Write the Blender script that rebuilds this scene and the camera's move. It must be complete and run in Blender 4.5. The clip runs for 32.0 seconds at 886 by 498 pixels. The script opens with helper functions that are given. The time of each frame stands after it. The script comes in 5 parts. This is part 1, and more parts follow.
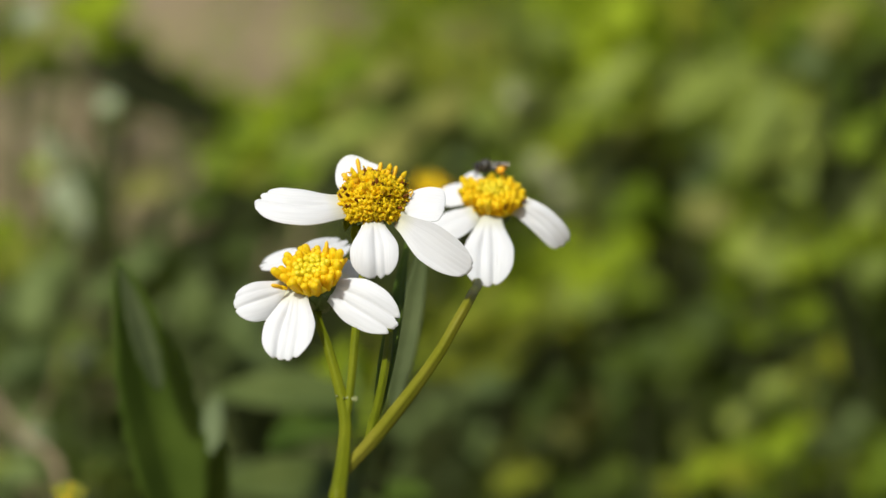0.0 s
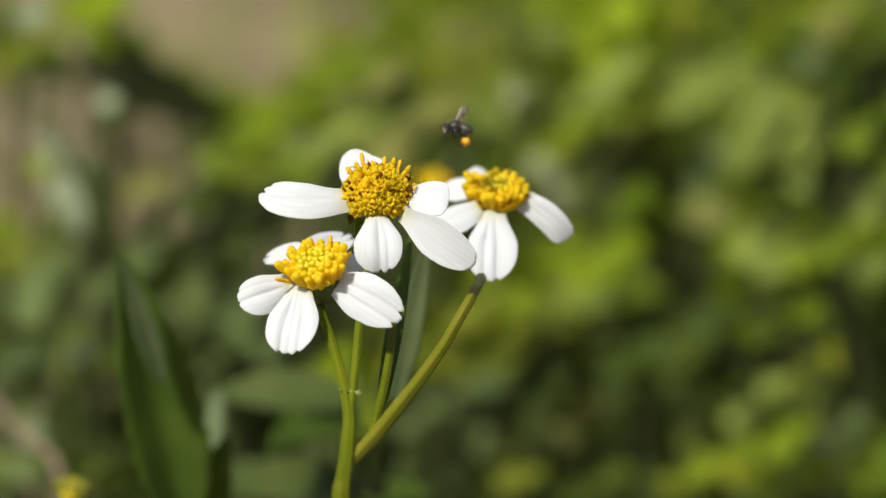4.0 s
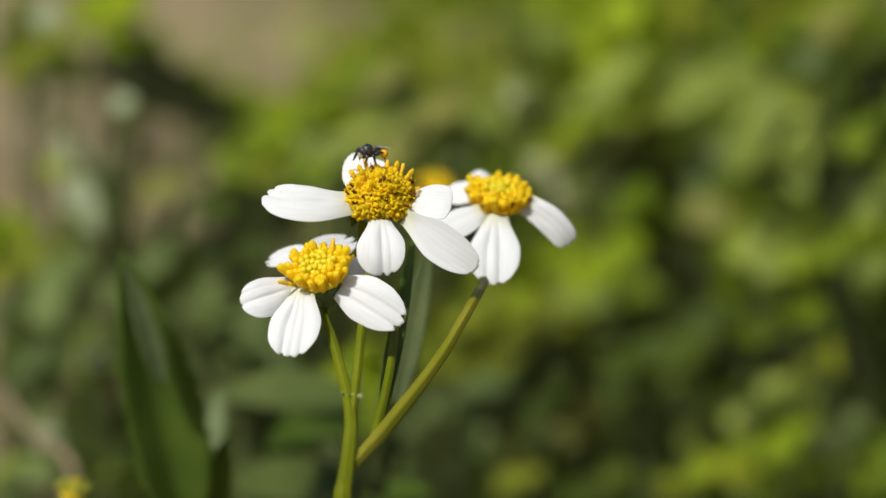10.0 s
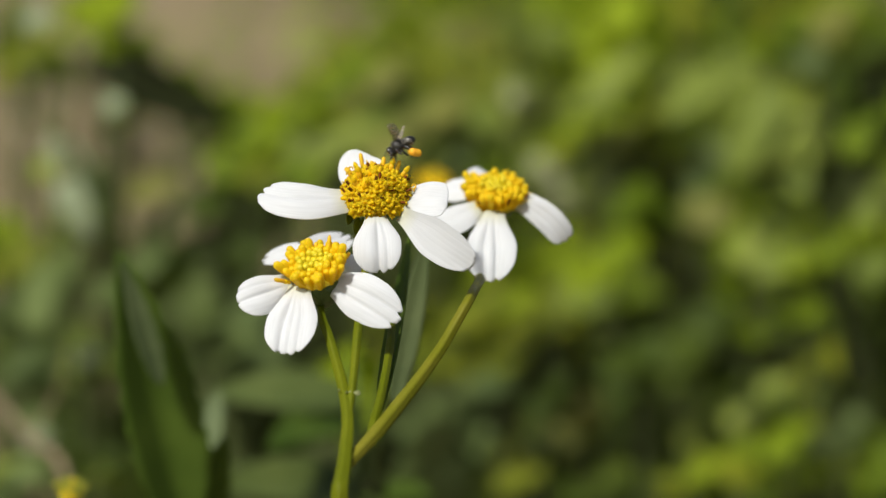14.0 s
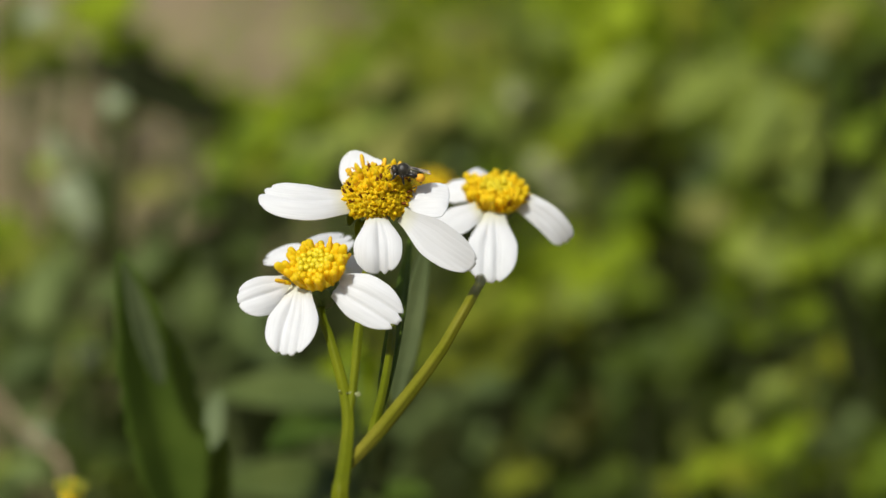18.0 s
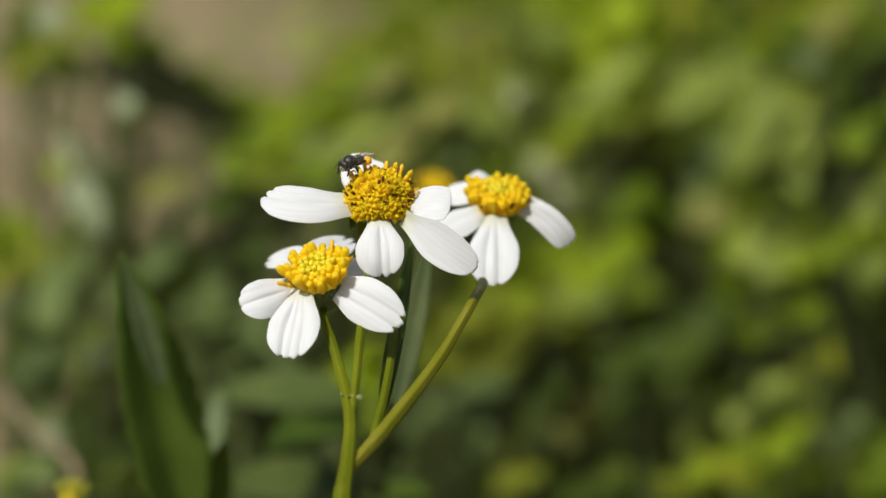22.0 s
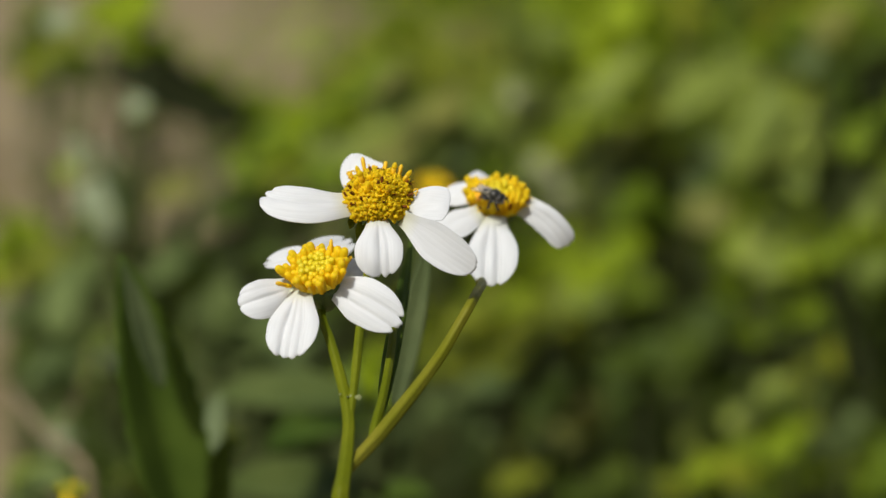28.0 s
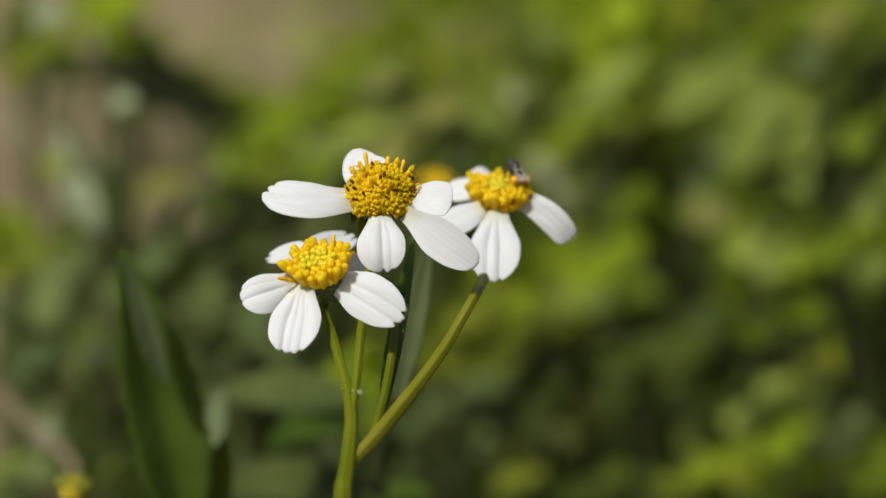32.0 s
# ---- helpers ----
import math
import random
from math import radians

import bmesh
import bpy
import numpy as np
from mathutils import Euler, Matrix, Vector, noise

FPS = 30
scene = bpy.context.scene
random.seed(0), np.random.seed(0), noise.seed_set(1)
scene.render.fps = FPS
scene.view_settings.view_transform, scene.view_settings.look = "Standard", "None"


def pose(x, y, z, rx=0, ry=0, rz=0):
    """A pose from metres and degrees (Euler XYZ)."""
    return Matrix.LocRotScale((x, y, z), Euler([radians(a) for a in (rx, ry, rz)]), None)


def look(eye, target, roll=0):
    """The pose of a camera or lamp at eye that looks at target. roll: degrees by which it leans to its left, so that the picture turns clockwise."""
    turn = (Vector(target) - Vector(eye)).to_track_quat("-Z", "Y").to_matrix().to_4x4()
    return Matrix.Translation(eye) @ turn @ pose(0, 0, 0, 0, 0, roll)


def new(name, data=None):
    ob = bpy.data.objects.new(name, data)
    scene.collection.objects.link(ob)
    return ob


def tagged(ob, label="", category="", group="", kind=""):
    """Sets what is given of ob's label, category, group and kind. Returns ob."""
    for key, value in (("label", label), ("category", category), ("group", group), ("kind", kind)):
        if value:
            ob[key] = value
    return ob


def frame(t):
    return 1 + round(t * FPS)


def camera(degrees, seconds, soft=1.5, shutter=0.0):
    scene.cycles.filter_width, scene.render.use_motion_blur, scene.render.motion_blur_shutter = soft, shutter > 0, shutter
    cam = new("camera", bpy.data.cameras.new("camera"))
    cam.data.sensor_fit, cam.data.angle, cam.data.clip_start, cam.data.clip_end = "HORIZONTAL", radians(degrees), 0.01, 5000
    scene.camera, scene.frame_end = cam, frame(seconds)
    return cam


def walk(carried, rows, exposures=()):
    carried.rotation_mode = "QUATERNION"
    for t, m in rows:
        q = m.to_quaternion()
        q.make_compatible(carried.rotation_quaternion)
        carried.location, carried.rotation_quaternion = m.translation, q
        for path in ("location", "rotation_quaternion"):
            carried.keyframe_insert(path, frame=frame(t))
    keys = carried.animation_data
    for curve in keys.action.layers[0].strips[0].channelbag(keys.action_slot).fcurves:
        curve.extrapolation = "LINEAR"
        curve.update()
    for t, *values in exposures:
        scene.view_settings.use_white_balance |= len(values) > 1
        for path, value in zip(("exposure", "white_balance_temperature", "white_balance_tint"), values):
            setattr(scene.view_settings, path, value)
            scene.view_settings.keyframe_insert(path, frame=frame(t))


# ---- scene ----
# A small bee works on three white-rayed flower heads; everything near is planned in millimetres on an
# upright plan that leans with the lens: right, up and towards the viewer, from the point of focus.
TILT = radians(14)
FOCUS = Vector((0, 0, 0.42))
RIGHT = Vector((1, 0, 0))
UP = Vector((0, math.sin(TILT), math.cos(TILT)))
NEAR = Vector((0, -math.cos(TILT), math.sin(TILT)))


def at(u, v, w=0.0):
    return FOCUS + (RIGHT * u + UP * v + NEAR * w) * 0.001


def way(u, v, w):
    return (RIGHT * u + UP * v + NEAR * w).normalized()


cam = camera(20.0, 32.0, soft=1.5, shutter=0.5)
cam.data.dof.use_dof = True
cam.data.dof.focus_distance = 0.297
cam.data.dof.aperture_fstop = 14.0
STAND = look(at(0, 0, 300), FOCUS)
walk(cam, [(0.0, STAND), (32.0, STAND)], exposures=[(0.0, -0.10), (6.0, -0.13), (13.0, -0.18), (23.0, -0.24), (28.0, -0.33), (32.0, -0.36)])

# ---- world and sun ----
SUN = Vector((-0.38, -0.49, 0.80)).normalized()
world = bpy.data.worlds.new("sky")
scene.world = world
world.use_nodes = True
sky = world.node_tree.nodes.new("ShaderNodeTexSky")
sky.sky_type, sky.sun_disc, sky.dust_density = "NISHITA", False, 4.0
sky.sun_elevation, sky.sun_rotation = math.asin(SUN.z), math.atan2(SUN.x, SUN.y)
back = world.node_tree.nodes["Background"]
back.inputs["Strength"].default_value = 0.085
world.node_tree.links.new(sky.outputs["Color"], back.inputs["Color"])
sun = new("sun", bpy.data.lights.new("sun", "SUN"))
sun.data.energy, sun.data.angle, sun.data.color = 4.4, radians(3.0), (1.0, 0.985, 0.92)
sun.matrix_world = look(SUN * 50, (0, 0, 0))


# ---- materials ----
def surface(name, dark, light, scale, rough, grain=0.0, grain_scale=3000, through_light=0.0, shift=0.0, stretch=(1, 1, 1),
            coat=0.0, spec=0.5, uv=False, thin=None, islands=False):
    """Two tones mixed by a noise, fine grain in tone and relief; shift: how far each object's tone differs."""
    m = bpy.data.materials.new(name)
    m.use_nodes = True
    n, l = m.node_tree.nodes, m.node_tree.links
    p = n["Principled BSDF"]
    tc, mp = n.new("ShaderNodeTexCoord"), n.new("ShaderNodeMapping")
    l.new(tc.outputs["UV" if uv else "Object"], mp.inputs["Vector"])
    mp.inputs["Scale"].default_value = stretch
    big, fine = n.new("ShaderNodeTexNoise"), n.new("ShaderNodeTexNoise")
    big.inputs["Scale"].default_value, big.inputs["Detail"].default_value = scale, 5
    fine.inputs["Scale"].default_value, fine.inputs["Detail"].default_value = grain_scale, 4
    l.new(mp.outputs["Vector"], big.inputs["Vector"])
    l.new(mp.outputs["Vector"], fine.inputs["Vector"])
    ramp = n.new("ShaderNodeValToRGB")
    ramp.color_ramp.elements[0].color, ramp.color_ramp.elements[1].color = (*dark, 1), (*light, 1)
    ramp.color_ramp.elements[0].position, ramp.color_ramp.elements[1].position = 0.32, 0.68
    l.new(big.outputs["Fac"], ramp.inputs["Fac"])
    hsv = n.new("ShaderNodeHueSaturation")
    l.new(ramp.outputs["Color"], hsv.inputs["Color"])
    info, tone = n.new("ShaderNodeObjectInfo"), n.new("ShaderNodeMapRange")
    chance = info.outputs["Random"]
    if islands:
        geo, plus = n.new("ShaderNodeNewGeometry"), n.new("ShaderNodeMath")
        l.new(chance, plus.inputs[0])
        l.new(geo.outputs["Random Per Island"], plus.inputs[1])
        wrapped = n.new("ShaderNodeMath")
        wrapped.operation = "FRACT"
        l.new(plus.outputs["Value"], wrapped.inputs[0])
        chance = wrapped.outputs["Value"]
    tone.inputs["To Min"].default_value, tone.inputs["To Max"].default_value = 1 - shift, 1 + shift
    l.new(chance, tone.inputs["Value"])
    speck = n.new("ShaderNodeMapRange")
    speck.inputs["To Min"].default_value, speck.inputs["To Max"].default_value = 1 - grain * 0.5, 1 + grain * 0.5
    l.new(fine.outputs["Fac"], speck.inputs["Value"])
    mul = n.new("ShaderNodeMath")
    mul.operation = "MULTIPLY"
    l.new(tone.outputs["Result"], mul.inputs[0])
    l.new(speck.outputs["Result"], mul.inputs[1])
    l.new(mul.outputs["Value"], hsv.inputs["Value"])
    hue = n.new("ShaderNodeMapRange")
    hue.inputs["To Min"].default_value, hue.inputs["To Max"].default_value = 0.5 + shift * 0.03, 0.5 - shift * 0.03
    l.new(chance, hue.inputs["Value"])
    l.new(hue.outputs["Result"], hsv.inputs["Hue"])
    l.new(hsv.outputs["Color"], p.inputs["Base Color"])
    p.inputs["Roughness"].default_value, p.inputs["Specular IOR Level"].default_value = rough, spec
    p.inputs["Coat Weight"].default_value = coat
    if grain:
        bump = n.new("ShaderNodeBump")
        bump.inputs["Strength"].default_value, bump.inputs["Distance"].default_value = min(1, grain), 0.0001
        l.new(fine.outputs["Fac"], bump.inputs["Height"])
        l.new(bump.outputs["Normal"], p.inputs["Normal"])
    if through_light:
        tr, mix = n.new("ShaderNodeBsdfTranslucent"), n.new("ShaderNodeMixShader")
        mix.inputs["Fac"].default_value = through_light
        if thin:
            warm = n.new("ShaderNodeMix")
            warm.data_type, warm.blend_type = "RGBA", "MULTIPLY"
            warm.inputs["Factor"].default_value = 1
            l.new(hsv.outputs["Color"], warm.inputs["A"])
            warm.inputs["B"].default_value = (*thin, 1)
            l.new(warm.outputs["Result"], tr.inputs["Color"])
        else:
            l.new(hsv.outputs["Color"], tr.inputs["Color"])
        l.new(p.outputs["BSDF"], mix.inputs[1])
        l.new(tr.outputs["BSDF"], mix.inputs[2])
        l.new(mix.outputs["Shader"], n["Material Output"].inputs["Surface"])
    return m


PETAL = surface("white_petal", (0.755, 0.768, 0.778), (0.815, 0.828, 0.838), 2.0, 0.6, 0.12, 2.2, 0.34, 0.02, (14, 1.2, 1), spec=0.2, uv=True)


def foot_tint(m, colour):
    """Petals turn faintly green-yellow at their narrow foot."""
    n, l = m.node_tree.nodes, m.node_tree.links
    tc, sep, fade, mix = n.new("ShaderNodeTexCoord"), n.new("ShaderNodeSeparateXYZ"), n.new("ShaderNodeMapRange"), n.new("ShaderNodeMix")
    l.new(tc.outputs["UV"], sep.inputs["Vector"])
    l.new(sep.outputs["Y"], fade.inputs["Value"])
    fade.inputs["From Max"].default_value = 0.22
    fade.inputs["To Min"].default_value, fade.inputs["To Max"].default_value = 0.75, 0.0
    mix.data_type = "RGBA"
    l.new(fade.outputs["Result"], mix.inputs["Factor"])
    p = n["Principled BSDF"]
    l.new(p.inputs["Base Color"].links[0].from_socket, mix.inputs["A"])
    mix.inputs["B"].default_value = (*colour, 1)
    l.new(mix.outputs["Result"], p.inputs["Base Color"])


foot_tint(PETAL, (0.62, 0.62, 0.36))
YELLOW = surface("yellow_floret", (0.92, 0.67, 0.008), (0.96, 0.77, 0.014), 900, 0.5, 0.10, 6000, 0.50, 0.07, spec=0.3)
GOLD = surface("bright_yellow_bud", (0.93, 0.685, 0.010), (0.97, 0.785, 0.018), 900, 0.5, 0.10, 6000, 0.50, 0.06, spec=0.3)
UNRIPE = surface("green_yellow_bud", (0.80, 0.66, 0.015), (0.89, 0.75, 0.024), 900, 0.45, 0.12, 6000, 0.3, 0.08)
GREENBUD = surface("green_bud", (0.25, 0.29, 0.025), (0.38, 0.36, 0.03), 900, 0.5, 0.15, 5000, 0.2, 0.15)
ORANGE = surface("orange_style", (0.84, 0.48, 0.007), (0.92, 0.59, 0.012), 1200, 0.5, 0.15, 6000, 0.15, 0.12)
ANTHER = surface("brown_anther", (0.10, 0.034, 0.006), (0.20, 0.07, 0.010), 1400, 0.7, 0.3, 6000, 0.0, 0.25, spec=0.1)
DOME = surface("receptacle", (0.90, 0.64, 0.01), (0.95, 0.74, 0.015), 700, 0.6, 0.3, 4000)
CALYX = surface("green_bract", (0.055, 0.095, 0.015), (0.11, 0.16, 0.03), 500, 0.5, 0.3, 3000, 0.08, 0.15)
STEM = surface("green_stem", (0.110, 0.138, 0.003), (0.172, 0.192, 0.007), 160, 0.5, 0.3, 2500, 0.2, 0.05, (1, 1, 0.25), spec=0.13)
RUDDY = surface("ruddy_stem", (0.142, 0.156, 0.004), (0.225, 0.205, 0.022), 110, 0.5, 0.3, 2500, 0.15, 0.05, (1, 1, 0.5), spec=0.13)
HAIRY = surface("node_hair", (0.16, 0.19, 0.07), (0.27, 0.29, 0.13), 600, 0.7, 0.2, spec=0.1)
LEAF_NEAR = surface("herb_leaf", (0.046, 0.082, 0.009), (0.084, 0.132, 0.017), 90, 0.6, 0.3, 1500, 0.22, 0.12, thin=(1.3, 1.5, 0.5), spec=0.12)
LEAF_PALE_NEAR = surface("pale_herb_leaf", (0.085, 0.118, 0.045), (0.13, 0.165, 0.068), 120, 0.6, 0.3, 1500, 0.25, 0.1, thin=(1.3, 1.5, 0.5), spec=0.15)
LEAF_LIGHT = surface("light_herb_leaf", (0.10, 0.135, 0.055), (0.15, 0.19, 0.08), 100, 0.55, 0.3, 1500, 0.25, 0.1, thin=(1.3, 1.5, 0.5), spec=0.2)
LEAF_MID = surface("grey_green_leaf", (0.085, 0.120, 0.026), (0.135, 0.172, 0.044), 80, 0.5, 0.3, 1200, 0.22, 0.15, thin=(1.3, 1.5, 0.5), spec=0.3)
LIME = surface("lime_leaf", (0.165, 0.236, 0.006), (0.268, 0.345, 0.012), 40, 0.55, 0.2, 800, 0.38, 0.22, thin=(1.4, 1.5, 0.4), spec=0.12, islands=True)
GREEN = surface("green_leaf", (0.106, 0.166, 0.005), (0.185, 0.256, 0.012), 40, 0.55, 0.2, 800, 0.36, 0.28, thin=(1.4, 1.5, 0.4), spec=0.12, islands=True)
OLIVE = surface("olive_leaf", (0.138, 0.168, 0.007), (0.216, 0.246, 0.018), 40, 0.55, 0.2, 800, 0.34, 0.28, thin=(1.4, 1.4, 0.4), spec=0.12, islands=True)
# dark foliage; its colour also stands in for shade inside the thicket
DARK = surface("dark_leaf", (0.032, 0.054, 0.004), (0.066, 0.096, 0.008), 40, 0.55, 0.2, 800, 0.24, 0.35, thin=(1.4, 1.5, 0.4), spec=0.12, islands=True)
PALE = surface("pale_leaf", (0.160, 0.212, 0.030), (0.240, 0.290, 0.058), 40, 0.50, 0.2, 800, 0.28, 0.25, thin=(1.3, 1.4, 0.5), spec=0.12, islands=True)
# near-black: shade between weeds put into leaf colour, and one dark drooping leaf
DEEP_AND_GAP = surface("deep_leaf_and_gap_shade", (0.007, 0.009, 0.002), (0.014, 0.018, 0.004), 40, 0.7, 0.2, 800, 0.05, 0.1, spec=0.05)
# sky reflection on glossy leaves, put into a pale base colour
BRIGHT = surface("sky_sheen_leaf", (0.27, 0.32, 0.17), (0.36, 0.41, 0.24), 40, 0.5, 0.2, 800, 0.2, 0.15, thin=(1.2, 1.3, 0.6), spec=0.3, islands=True)
SILVER = surface("silver_leaf", (0.088, 0.126, 0.034), (0.135, 0.180, 0.056), 40, 0.6, 0.2, 800, 0.26, 0.25, thin=(1.3, 1.4, 0.5), spec=0.12, islands=True)
WITHERED = surface("yellowing_leaf", (0.142, 0.152, 0.026), (0.205, 0.212, 0.046), 40, 0.6, 0.2, 800, 0.26, 0.2, thin=(1.3, 1.3, 0.5), spec=0.2, islands=True)
TWIG = surface("twig", (0.045, 0.062, 0.014), (0.085, 0.10, 0.028), 60, 0.6, 0.3, 800, spec=0.2)
DEAD = surface("dead_stem", (0.065, 0.052, 0.028), (0.12, 0.095, 0.05), 60, 0.7, 0.3, 800, spec=0.2)
DRY = surface("dry_stalk", (0.17, 0.125, 0.07), (0.28, 0.21, 0.125), 50, 0.7, 0.4, 700)
SOIL = surface("dry_soil", (0.165, 0.130, 0.066), (0.290, 0.230, 0.130), 3.5, 0.9, 0.7, 140, spec=0.1)
# pale tone of the balls that stand in for specular glints
GLINT_TONE = surface("glint_bristle", (0.40, 0.42, 0.21), (0.50, 0.52, 0.28), 200, 0.7, 0.2, 900, 0.2, 0.1, spec=0.2)
STONE = surface("pebble", (0.24, 0.19, 0.14), (0.40, 0.34, 0.27), 12, 0.8, 0.4, 300)
BLACK = surface("bee_cuticle", (0.006, 0.006, 0.006), (0.016, 0.014, 0.012), 900, 0.28, 0.35, 5000, spec=0.6)
FURRED = surface("bee_fur_cuticle", (0.007, 0.007, 0.005), (0.034, 0.031, 0.022), 2400, 0.38, 0.5, 7000)
BAND = surface("bee_pale_fur", (0.28, 0.26, 0.20), (0.44, 0.41, 0.33), 1500, 0.6, 0.4, 7000)
EYE = surface("bee_eye", (0.020, 0.016, 0.013), (0.05, 0.042, 0.035), 900, 0.15, 0.0, coat=0.5)
POLLEN = surface("orange_pollen", (0.78, 0.34, 0.007), (0.88, 0.44, 0.012), 1300, 0.65, 0.5, 7000)


def wing_film():
    m = bpy.data.materials.new("wing_film")
    m.use_nodes = True
    n, l = m.node_tree.nodes, m.node_tree.links
    p = n["Principled BSDF"]
    tc, vein = n.new("ShaderNodeTexCoord"), n.new("ShaderNodeTexVoronoi")
    vein.feature = "DISTANCE_TO_EDGE"
    vein.inputs["Scale"].default_value = 1100
    l.new(tc.outputs["Object"], vein.inputs["Vector"])
    ramp = n.new("ShaderNodeMapRange")
    ramp.inputs["From Max"].default_value = 0.10
    ramp.inputs["To Min"].default_value, ramp.inputs["To Max"].default_value = 0.62, 0.36
    l.new(vein.outputs["Distance"], ramp.inputs["Value"])
    p.inputs["Base Color"].default_value = (0.52, 0.45, 0.36, 1)
    p.inputs["Roughness"].default_value = 0.22
    l.new(ramp.outputs["Result"], p.inputs["Alpha"])
    return m


WING = wing_film()


# ---- shapes ----
class Shape:
    """Vertices, faces and the material slot of each face."""

    def __init__(self):
        self.verts, self.faces, self.slots, self.uvs = [], [], [], []

    def add(self, verts, faces, slot=0, uvs=None):
        k = len(self.verts)
        self.verts += [tuple(v) for v in verts]
        self.faces += [tuple(i + k for i in f) for f in faces]
        self.slots += [slot] * len(faces)
        self.uvs += uvs or [(0, 0)] * len(verts)

    def tube(self, points, radii, sides=8, slot=0, caps=True, ridges=0):
        pts = [Vector(p) for p in points]
        verts, faces = [], []
        side = None
        for i, p in enumerate(pts):
            t = (pts[min(i + 1, len(pts) - 1)] - pts[max(i - 1, 0)]).normalized()
            if side is None:
                side = t.cross(Vector((0.31, 0.87, 0.4))).normalized()
            side = (side - t * side.dot(t)).normalized()
            other = t.cross(side)
            for k in range(sides):
                a = 2 * math.pi * k / sides
                verts.append(p + (side * math.cos(a) + other * math.sin(a)) * radii[i] * (1 + (0.10 * math.cos(ridges * a) if ridges else 0)))
        for i in range(len(pts) - 1):
            for k in range(sides):
                a, b = i * sides + k, i * sides + (k + 1) % sides
                faces.append((a, b, b + sides, a + sides))
        if caps:
            faces.append(tuple(reversed(range(sides))))
            faces.append(tuple(range((len(pts) - 1) * sides, len(pts) * sides)))
        self.add(verts, faces, slot)

    def lathe(self, profile, sides=8, slot=0, m=Matrix()):
        """A turned form about z from (height, radius) pairs."""
        verts, faces = [], []
        for z, r in profile:
            for k in range(sides):
                a = 2 * math.pi * k / sides
                verts.append(m @ Vector((r * math.cos(a), r * math.sin(a), z)))
        n = len(profile)
        for i in range(n - 1):
            for k in range(sides):
                a, b = i * sides + k, i * sides + (k + 1) % sides
                faces.append((a, b, b + sides, a + sides))
        faces.append(tuple(reversed(range(sides))))
        faces.append(tuple(range((n - 1) * sides, n * sides)))
        self.add(verts, faces, slot)

    def ball(self, centre, radii, m=Matrix(), sides=16, rings=10, slot=0, rough=0.0):
        prof, verts, faces = [], [], []
        c = Vector(centre)
        for i in range(rings + 1):
            th = math.pi * i / rings
            for k in range(sides):
                a = 2 * math.pi * k / sides
                d = Vector((math.sin(th) * math.cos(a), math.sin(th) * math.sin(a), math.cos(th)))
                s = 1 + rough * noise.noise(d * 3.1)
                verts.append(c + m @ Vector((d.x * radii[0], d.y * radii[1], d.z * radii[2])) * s)
        for i in range(rings):
            for k in range(sides):
                a, b = i * sides + k, i * sides + (k + 1) % sides
                faces.append((a, a + sides, b + sides, b))
        self.add(verts, faces, slot)

    def sheet(self, grid, thick, slot=0, uvs=None):
        """A thin solid from rows of (point, normal)."""
        nr, nc = len(grid), len(grid[0])
        top = [Vector(p) + n * thick * 0.5 for row in grid for p, n in row]
        low = [Vector(p) - n * thick * 0.5 for row in grid for p, n in row]
        f, k = [], nr * nc
        for i in range(nr - 1):
            for j in range(nc - 1):
                a = i * nc + j
                f.append((a, a + 1, a + nc + 1, a + nc))
                f.append((k + a, k + a + nc, k + a + nc + 1, k + a + 1))
        rim = [j for j in range(nc)] + [i * nc + nc - 1 for i in range(1, nr)]
        rim += [(nr - 1) * nc + j for j in range(nc - 2, -1, -1)] + [i * nc for i in range(nr - 2, 0, -1)]
        for a, b in zip(rim, rim[1:] + rim[:1]):
            f.append((b, a, k + a, k + b))
        self.add(top + low, f, slot, (uvs + uvs) if uvs else None)

    def mesh(self, name, *materials, smooth=True, uv=False):
        me = bpy.data.meshes.new(name)
        me.from_pydata(self.verts, [], self.faces)
        for m in materials:
            me.materials.append(m)
        me.polygons.foreach_set("material_index", self.slots)
        me.polygons.foreach_set("use_smooth", [smooth] * len(self.faces))
        if uv:
            layer = me.uv_layers.new(name="UVMap")
            for loop in me.loops:
                layer.data[loop.index].uv = self.uvs[loop.vertex_index]
        me.update()
        return me


def part(name, mesh, parent, label="", m=None):
    ob = new(name, mesh)
    ob.parent = parent
    if m is not None:
        ob.matrix_local = m
    return tagged(ob, label)


def spline(points, n):
    """A smooth line of n points through the given ones, evenly paced by their distances."""
    p = [Vector(q) for q in points]
    t = [0.0]
    for a, b in zip(p, p[1:]):
        t.append(t[-1] + (b - a).length)
    last = len(p) - 1
    slope = [(p[min(i + 1, last)] - p[max(i - 1, 0)]) / (t[min(i + 1, last)] - t[max(i - 1, 0)]) for i in range(last + 1)]
    out = []
    for i in range(n):
        x = i / (n - 1) * last
        k = min(int(x), last - 1)
        u, h = x - k, t[k + 1] - t[k]
        out.append(p[k] * (1 + 2 * u) * (1 - u) ** 2 + slope[k] * h * u * (1 - u) ** 2 + p[k + 1] * u * u * (3 - 2 * u) + slope[k + 1] * h * u * u * (u - 1))
    return out


def lerp_list(values, n):
    return [float(v) for v in np.interp(np.linspace(0, 1, n), np.linspace(0, 1, len(values)), values)]


